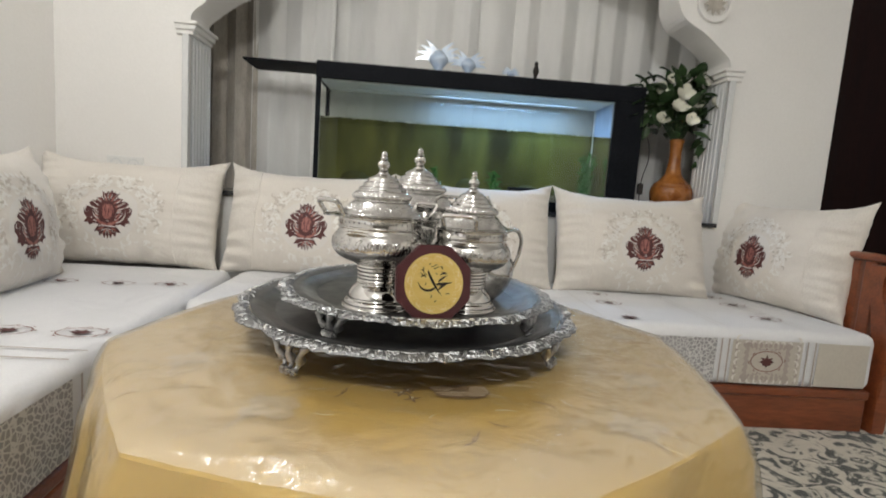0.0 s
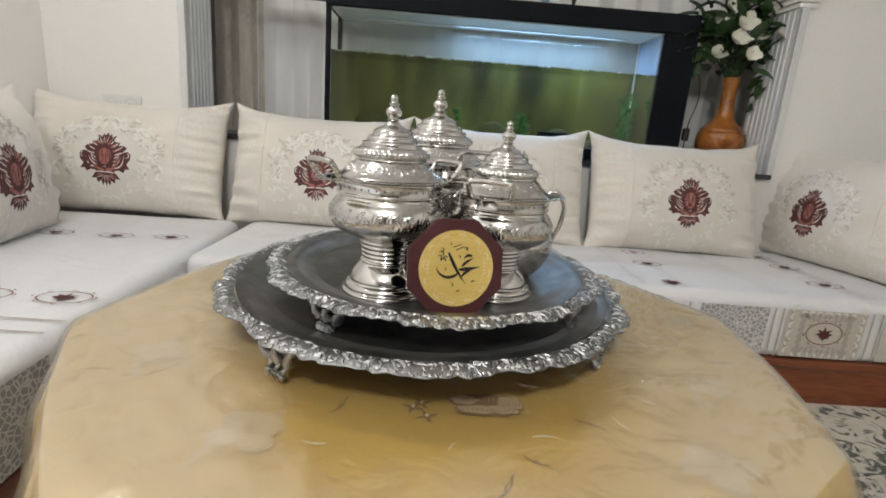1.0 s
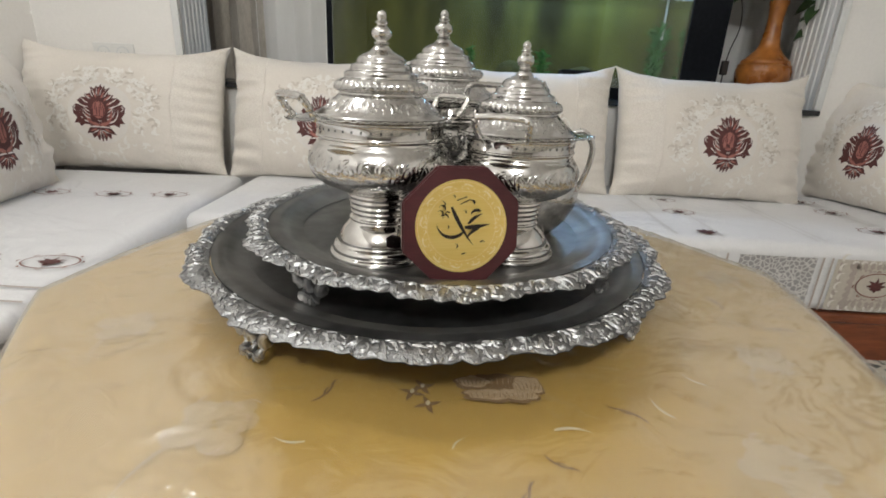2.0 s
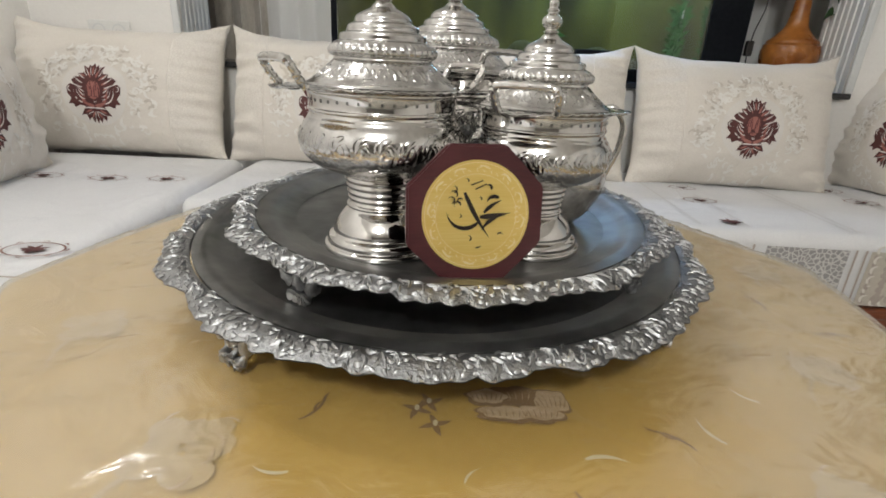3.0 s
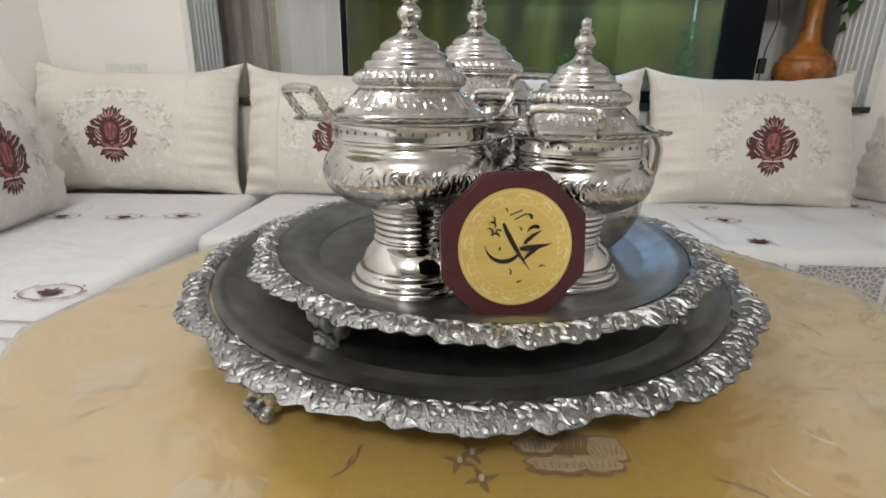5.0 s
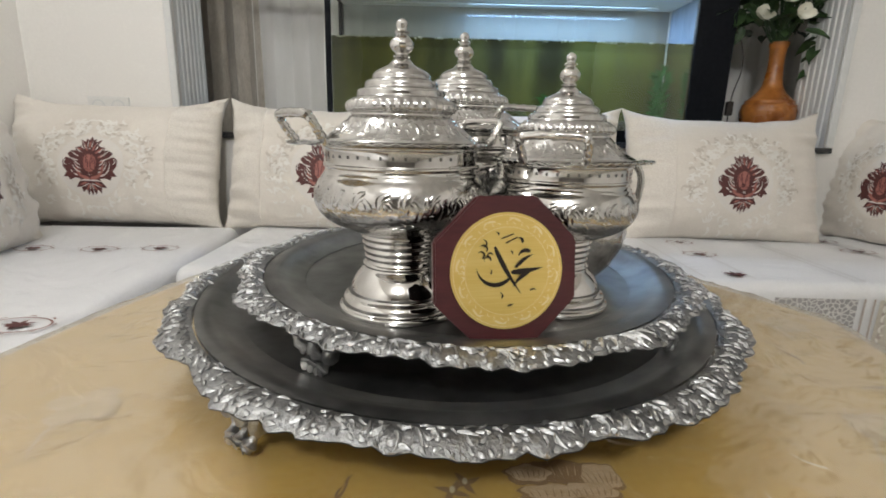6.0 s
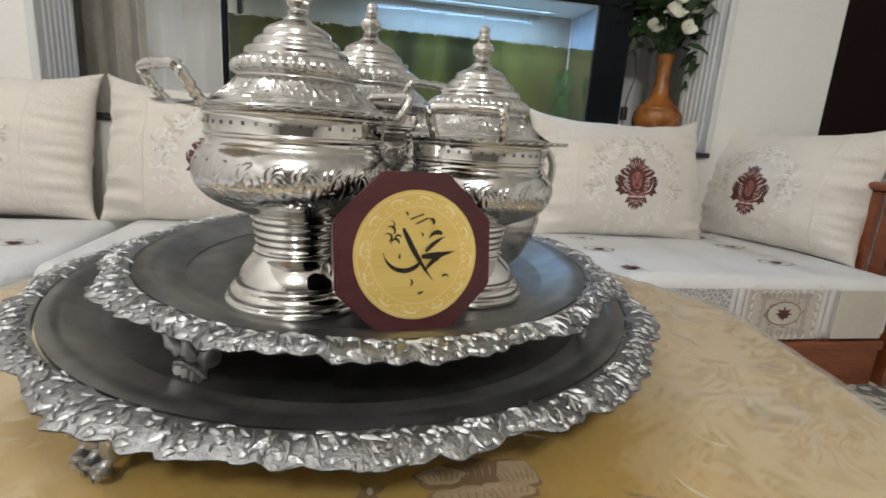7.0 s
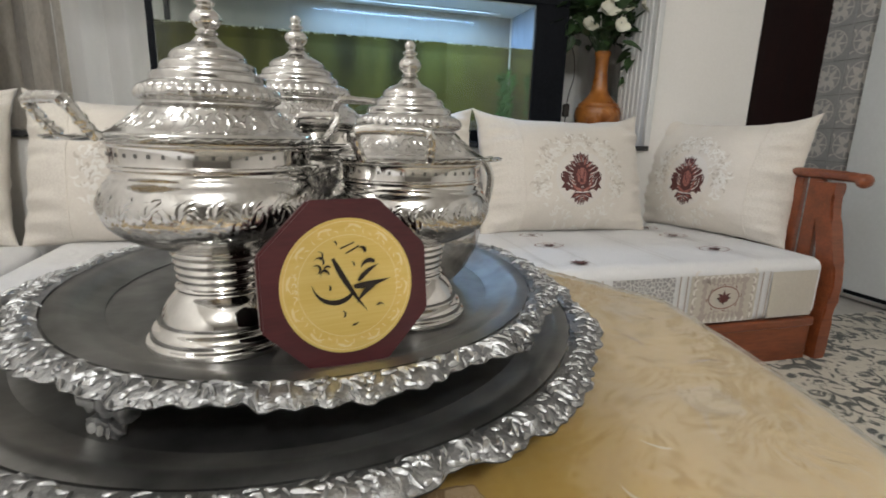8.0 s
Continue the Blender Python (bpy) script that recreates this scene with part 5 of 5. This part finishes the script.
        part("foot", leg, TRAY_RIM, ob, "cast scroll foot")
    return ob


FOOT_AT = 236
tray((-0.061, 1.010, TZ + 0.008), 0.347, 0.051, "large oval grey metal tray with an ornate cast rim", 1.3, 0.0, 1.108)
tray((-0.0455, 0.982, TZ + 0.0605), 0.2785, 0.0335, "smaller oval ornate metal tray standing on the large tray", 4.1, 0.0, 1.086)
DISH = TZ + 0.0605 + 0.034


# ---- silver covered bowls ----
def bowl(at, h, w, handles, label, seed, lips=()):
    ob = thing("silver_bowl", at, label, "covered bowl", "silver covered bowls")

    def S(pts, per=5):
        return smooth_profile([(r * w, z * h) for r, z in pts], per)

    def chase(k, a, r, z):
        q = z / h
        if 0.090 < q < 0.134:
            e = math.sin(math.pi * (q - 0.090) / 0.044)
            p = Vector((math.cos(a) * 7.5, math.sin(a) * 7.5, q * 150 + seed))
            r += 0.0007 * w * e * (1 - 2.2 * abs(noise.noise(p * 1.6)))
        return r, z
    part("foot", lathe(S([(0.0640, 0), (0.0652, 0.002), (0.0645, 0.006), (0.0608, 0.0085), (0.0612, 0.012), (0.0590, 0.016), (0.0540, 0.0195), (0.0535, 0.0235), (0.0515, 0.029), (0.0475, 0.0355), (0.0425, 0.0415), (0.0385, 0.0455), (0.0378, 0.0475), (0.0395, 0.0495), (0.0375, 0.052)]), 80), SILVER, ob)
    part("stem", lathe(S([(0.0375, 0.052), (0.0362, 0.055), (0.0380, 0.058), (0.0368, 0.061), (0.0388, 0.0645), (0.0376, 0.068), (0.0398, 0.0715), (0.0388, 0.075), (0.0410, 0.078), (0.0405, 0.081)]), 72), SILVER, ob)
    belly_profile = S([(0.0405, 0.081), (0.0460, 0.0845), (0.0560, 0.0885), (0.0670, 0.0935), (0.0765, 0.1005), (0.0830, 0.1090), (0.0858, 0.1185), (0.0852, 0.1280), (0.0820, 0.1360), (0.0785, 0.1405), (0.0772, 0.1430)], 6)
    part("belly", lathe(belly_profile, 220, chase), SILVER_CHASED, ob, "chased silver belly")
    part("collar", lathe(S([(0.0772, 0.1430), (0.0755, 0.1455), (0.0750, 0.1485), (0.0768, 0.1500), (0.0768, 0.1520), (0.0758, 0.1535), (0.0758, 0.1600), (0.0765, 0.1660), (0.0780, 0.1680), (0.0772, 0.1700)], 4), 96), SILVER, ob)
    # short dark slots pierced round the collar
    for k in range(44):
        a = 2 * math.pi * k / 44
        slot = box(-0.0010, 0.0010, 0.0, 0.0006, -0.0014, 0.0014)
        bmesh.ops.transform(slot, matrix=Matrix.Rotation(a, 4, "Z") @ Matrix.Translation((0, 0.0757 * w, 0.1605 * h)), verts=slot.verts)
        part("slot", slot, TRAY_DISH, ob, "", False)

    def lip(k, a, r, z):
        g = sum((0.85 if d in handles else 0.4) * max(0.0, math.cos(a - radians(d))) ** 14 for d in (*handles, *lips))
        return r * (1 + 0.38 * min(1, g) * max(0.0, (r / w - 0.060) / 0.02)), z + 0.0008 * math.sin(a * 40) * (1 if r / w > 0.081 else 0)
    part("flange", lathe(S([(0.072, 0.1700), (0.080, 0.1710), (0.0840, 0.1720), (0.0845, 0.1732), (0.080, 0.1740), (0.066, 0.1752)], 3), 160, lip), SILVER, ob)

    def ribs(k, a, r, z):
        q = z / h
        if 0.179 < q < 0.195:
            e = math.sin(math.pi * (q - 0.179) / 0.016)
            r += 0.0004 * e * noise.noise(Vector((math.cos(a) * 16, math.sin(a) * 16, q * 160 + seed * 3)))
        elif 0.2008 < q < 0.2135:
            r += 0.0026 * w * abs(math.sin(a * 20 + (q - 0.2008) * 60)) ** 0.7 * math.sin(math.pi * (q - 0.2008) / 0.0127) ** 0.4
        return r, z
    lid_profile = S([(0.0790, 0.1745), (0.0770, 0.1762), (0.0725, 0.1785), (0.0660, 0.1825), (0.0600, 0.1875), (0.0548, 0.1930), (0.0515, 0.1965), (0.0495, 0.1985), (0.0495, 0.2005), (0.0518, 0.2030), (0.0522, 0.2070), (0.0508, 0.2110), (0.0475, 0.2145), (0.0436, 0.2162), (0.0432, 0.2200),
                     (0.0418, 0.2225), (0.0366, 0.2243), (0.0356, 0.2282), (0.0338, 0.2310), (0.0290, 0.2328), (0.0280, 0.2365), (0.0255, 0.2398), (0.0195, 0.2432), (0.0132, 0.2462), (0.0110, 0.2485), (0.0085, 0.2510), (0.0062, 0.2530)], 4)
    part("lid", lathe(lid_profile, 200, ribs), SILVER_CHASED, ob, "tiered gadrooned lid")
    part("knob", lathe(S([(0.0062, 0.2530), (0.0085, 0.2545), (0.0060, 0.2565), (0.0095, 0.2605), (0.0112, 0.2645), (0.0100, 0.2685), (0.0065, 0.2720), (0.0050, 0.2745), (0.0075, 0.2765), (0.0045, 0.2785), (0.0055, 0.2830), (0.0042, 0.2865), (0.0006, 0.2890)]), 32,
                       lambda k, a, r, z: (r * (1 + 0.05 * math.sin(a * 10)), z)), SILVER, ob)
    def girth(profile, z):
        for (r0, z0), (r1, z1) in zip(profile, profile[1:]):
            if z0 <= z <= z1:
                return r0 + (r1 - r0) * (z - z0) / max(z1 - z0, 1e-6)
        return profile[-1][0] if z > profile[-1][1] else profile[0][0]
    # chased leaves: a wreath round the belly, a ring on the lid's slope
    for lo, hi, cnt, size, nm in ((0.090, 0.136, 24, 1.25, "belly_wreath"), (0.1785, 0.1945, 15, 0.9, "lid_wreath")):
        wreath = bmesh.new()
        for k in range(cnt):
            def put(x, y, hh, k=k):
                t = max(-0.15, min(1.15, y / ((hi - lo) * h)))
                rr = girth(belly_profile if nm == "belly_wreath" else lid_profile, (lo + (hi - lo) * t) * h)
                a = 2 * math.pi * k / cnt + x / rr
                up = hh * (0.6 if nm == "lid_wreath" else 0.2)
                return ((rr + hh) * math.cos(a), (rr + hh) * math.sin(a), (lo + (hi - lo) * t) * h + up)
            L = (hi - lo) * h
            for x, y, hd, ln, bend, wd in ((0.0, 0.10, 60, 0.95, 100, 0.30), (0.0, 0.10, 25, 0.75, -60, 0.24), (0.3 * L, 0.75, -40, 0.8, -170, 0.26), (0.7 * L, 0.2, 80, 0.6, 170, 0.18), (-0.2 * L, 0.55, 150, 0.5, -150, 0.18), (0.012, 0.5, 100, 0.5, -120, 0.20), (0.018, 0.15, 70, 0.55, 150, 0.20), (0.020, 0.9, 200, 0.5, 120, 0.18)):
                relief(wreath, put, x, y * L, hd, ln * L * 0.9, bend, wd * L, 0.0011 * size * w * (1 if nm == "belly_wreath" else 0.75), 6)
        part(nm, wreath, SILVER_CHASED, ob, "chased leaf wreath")
    for d in handles:
        c, s = math.cos(radians(d)), math.sin(radians(d))
        P = lambda u, o, z: (c * (0.106 * w + o) - s * u * 1.06, s * (0.106 * w + o) + c * u * 1.06, 0.1735 * h + z * 0.82)
        pts = curve_points([P(-0.025, -0.008, 0), P(-0.026, -0.002, 0.008), P(-0.027, 0.005, 0.021), P(-0.022, 0.008, 0.027), P(0.0, 0.009, 0.028), P(0.022, 0.008, 0.027), P(0.027, 0.005, 0.021), P(0.026, -0.002, 0.008), P(0.025, -0.008, 0)], 6)
        part("handle", tube(pts, lambda t: 0.0032 + 0.0009 * abs(math.sin(t * 40)), 10, None, 0.10), SILVER, ob, "cast leafy handle")
    return ob


SB = "tall silver covered bowl with chased belly"
bowl((-0.118, 0.838, DISH), 0.963, 0.97, (222, 42), SB + " standing on the tray", 1.0)
bowl((-0.055, 1.040, DISH), 1.055, 1.13, (120, 300), SB + " standing behind the others", 2.0)
bowl((0.046, 0.865, DISH), 0.888, 0.892, (-108, 72), SB + ", smallest of the set", 3.0, (-8,))


def teapot(at):
    ob = thing("silver_teapot", at, "round silver teapot with a looped handle behind the bowls", "teapot")

    def chase(k, a, r, z):
        return r + 0.0016 * math.sin(math.pi * min(1, z / 0.11)) * (1 - 2 * abs(noise.noise(Vector((math.cos(a) * 6, math.sin(a) * 6, z * 90))))), z
    part("body", lathe(smooth_profile([(0.030, 0), (0.034, 0.004), (0.048, 0.02), (0.062, 0.05), (0.063, 0.075), (0.054, 0.10), (0.040, 0.115), (0.036, 0.13), (0.042, 0.145)], 6), 140, chase), SILVER_CHASED, ob)
    part("lid", lathe(smooth_profile([(0.042, 0.145), (0.036, 0.155), (0.022, 0.172), (0.012, 0.182), (0.006, 0.188), (0.009, 0.198), (0.004, 0.208), (0.0008, 0.214)], 5), 60), SILVER, ob)
    part("handle", tube(curve_points([(0.040, -0.01, 0.14), (0.058, -0.014, 0.150), (0.073, -0.016, 0.132), (0.071, -0.016, 0.10), (0.061, -0.012, 0.068)], 7), lambda t: 0.0048 - 0.001 * t, 10), SILVER, ob)
    part("spout", tube(curve_points([(-0.055, 0.01, 0.05), (-0.08, 0.02, 0.08), (-0.088, 0.024, 0.12), (-0.10, 0.03, 0.15)], 6), lambda t: 0.013 - 0.007 * t, 12), SILVER, ob)


teapot((0.088, 0.968, DISH))


# ---- plaque ----
def plaque():
    ob = thing("octagonal_plaque", (-0.018, 0.752, DISH), "octagonal maroon wooden plaque with a round gold plate", "plaque")
    ob.matrix_basis = pose(-0.018, 0.742, DISH + 0.0025, -8, 0, 13)
    A = 0.0632
    G = 0.0496
    R = A / math.cos(math.pi / 8)
    bm = bmesh.new()
    o = [[bm.verts.new((R * math.cos(math.pi / 8 + k * math.pi / 4), y, A + R * math.sin(math.pi / 8 + k * math.pi / 4))) for k in range(8)] for y in (0, 0.0105)]
    bm.faces.new(o[0]), bm.faces.new(o[1][::-1])
    for k in range(8):
        bm.faces.new((o[0][k], o[1][k], o[1][(k + 1) % 8], o[0][(k + 1) % 8]))
    bmesh.ops.bevel(bm, geom=bm.edges[:], offset=0.0018, segments=2, affect="EDGES")
    part("board", bm, MAROON, ob, "maroon stained board", False)
    plate = lathe([(0.0005, 0.0), (G - 0.0007, 0.0), (G, 0.0006), (G, 0.002), (0.0005, 0.002)], 96)
    bmesh.ops.transform(plate, matrix=Matrix.Translation((0, 0.001, A)) @ Matrix.Rotation(math.pi / 2, 4, "X"), verts=plate.verts)
    part("gold_plate", plate, GOLD, ob, "round brushed gold plate", False)
    on = lambda a, b: (a * 0.95, -0.00145, A + b * 0.95)
    rel = bmesh.new()
    for k in range(12):
        a = 15 + 30 * k
        stroke(rel, on, 0.0455 * math.cos(radians(a)), 0.0455 * math.sin(radians(a)), a + 75, 0.012, 30, 0.0022, 6)
        stroke(rel, on, 0.0470 * math.cos(radians(a + 9)), 0.0470 * math.sin(radians(a + 9)), a + 110, 0.006, 60, 0.0016, 5)
    for sx in (-1, 1):
        for k in range(4):
            stroke(rel, on, sx * 0.041, -0.007 + 0.005 * k, 40 * sx + 90, 0.006, 200, 0.0015, 6)
    annulus(rel, on, 0, 0, 0.0500, 0.0500, 0.0006, 72)
    annulus(rel, on, 0, 0, 0.0395, 0.0395, 0.0005, 72)
    for k in range(40):
        a = 9 * k
        stroke(rel, on, 0.0415 * math.cos(radians(a)), 0.0415 * math.sin(radians(a)), a + 35, 0.0045, 80 if k % 2 else -80, 0.0010, 4)
    part("relief", rel, GOLD_LINE, ob, "bright stamped border")
    ink = bmesh.new()
    put = lambda a, b: (a * 0.95, -0.0016, A + b * 0.95)
    for x, y, h, ln, bend, w, blunt in PLAQUE_BARS:
        stroke(ink, put, x, y, h, ln, bend, w, 10, blunt)
    part("dark_lettering", ink, INK, ob, "black curved bars")
    back = bmesh.new()
    R2 = R * 0.985
    o2 = [[back.verts.new((R2 * math.cos(math.pi / 8 + k * math.pi / 4), y, A + R2 * math.sin(math.pi / 8 + k * math.pi / 4))) for k in range(8)] for y in (0.0108, 0.0118)]
    back.faces.new(o2[0]), back.faces.new(o2[1][::-1])
    for k in range(8):
        back.faces.new((o2[0][k], o2[1][k], o2[1][(k + 1) % 8], o2[0][(k + 1) % 8]))
    part("backing", back, WOOD_DARK, ob, "near-black backing sheet", False)
    part("strut", box(-0.016, 0.016, 0.0120, 0.0150, 0.012, 0.10, 0.001), WOOD_DARK, ob, "dark wooden strut", False)


plaque()

# ---- tiles of the strip by the doorway ----
tile_bm = box(-0.0055, 0, -0.0845, 0.0845, -0.0845, 0.0845, 0.0015, 1)
tile_me = bpy.data.meshes.new("tile")
tile_bm.to_mesh(tile_me)
tile_me.materials.append(TILE)
orn = bmesh.new()
put = lambda a, b: (-0.0068, a, b)
for q in range(4):
    for h, bend in ((0, 0), (45, 0), (22, 80), (68, -80)):
        stroke(orn, put, 0.012 * math.cos(radians(90 * q + h)), 0.012 * math.sin(radians(90 * q + h)), 90 * q + h, 0.062, bend, 0.012, 6)
    stroke(orn, put, 0.0845 * math.cos(radians(90 * q + 45)) * 0.98 + 0.02, 0.0845 * math.sin(radians(90 * q + 45)) * 0.98, 90 * q + 225, 0.03, 60, 0.010, 5)
annulus(orn, put, 0, 0, 0.07, 0.07, 0.005)
annulus(orn, put, 0, 0, 0.032, 0.032, 0.005)
orn_me = bpy.data.meshes.new("tile_ornament")
orn.to_mesh(orn_me)
orn_me.materials.append(TILE_LINE)
for j in range(15):
    for i in range(2):
        t = new("tile", tile_me)
        t.parent = strip
        t.location = (RIGHT - 0.006, 2.365 + 0.172 * i - 0.0 * j, 0.088 + 0.172 * j)
        q = new("tile_ornament", orn_me)
        q.parent = t
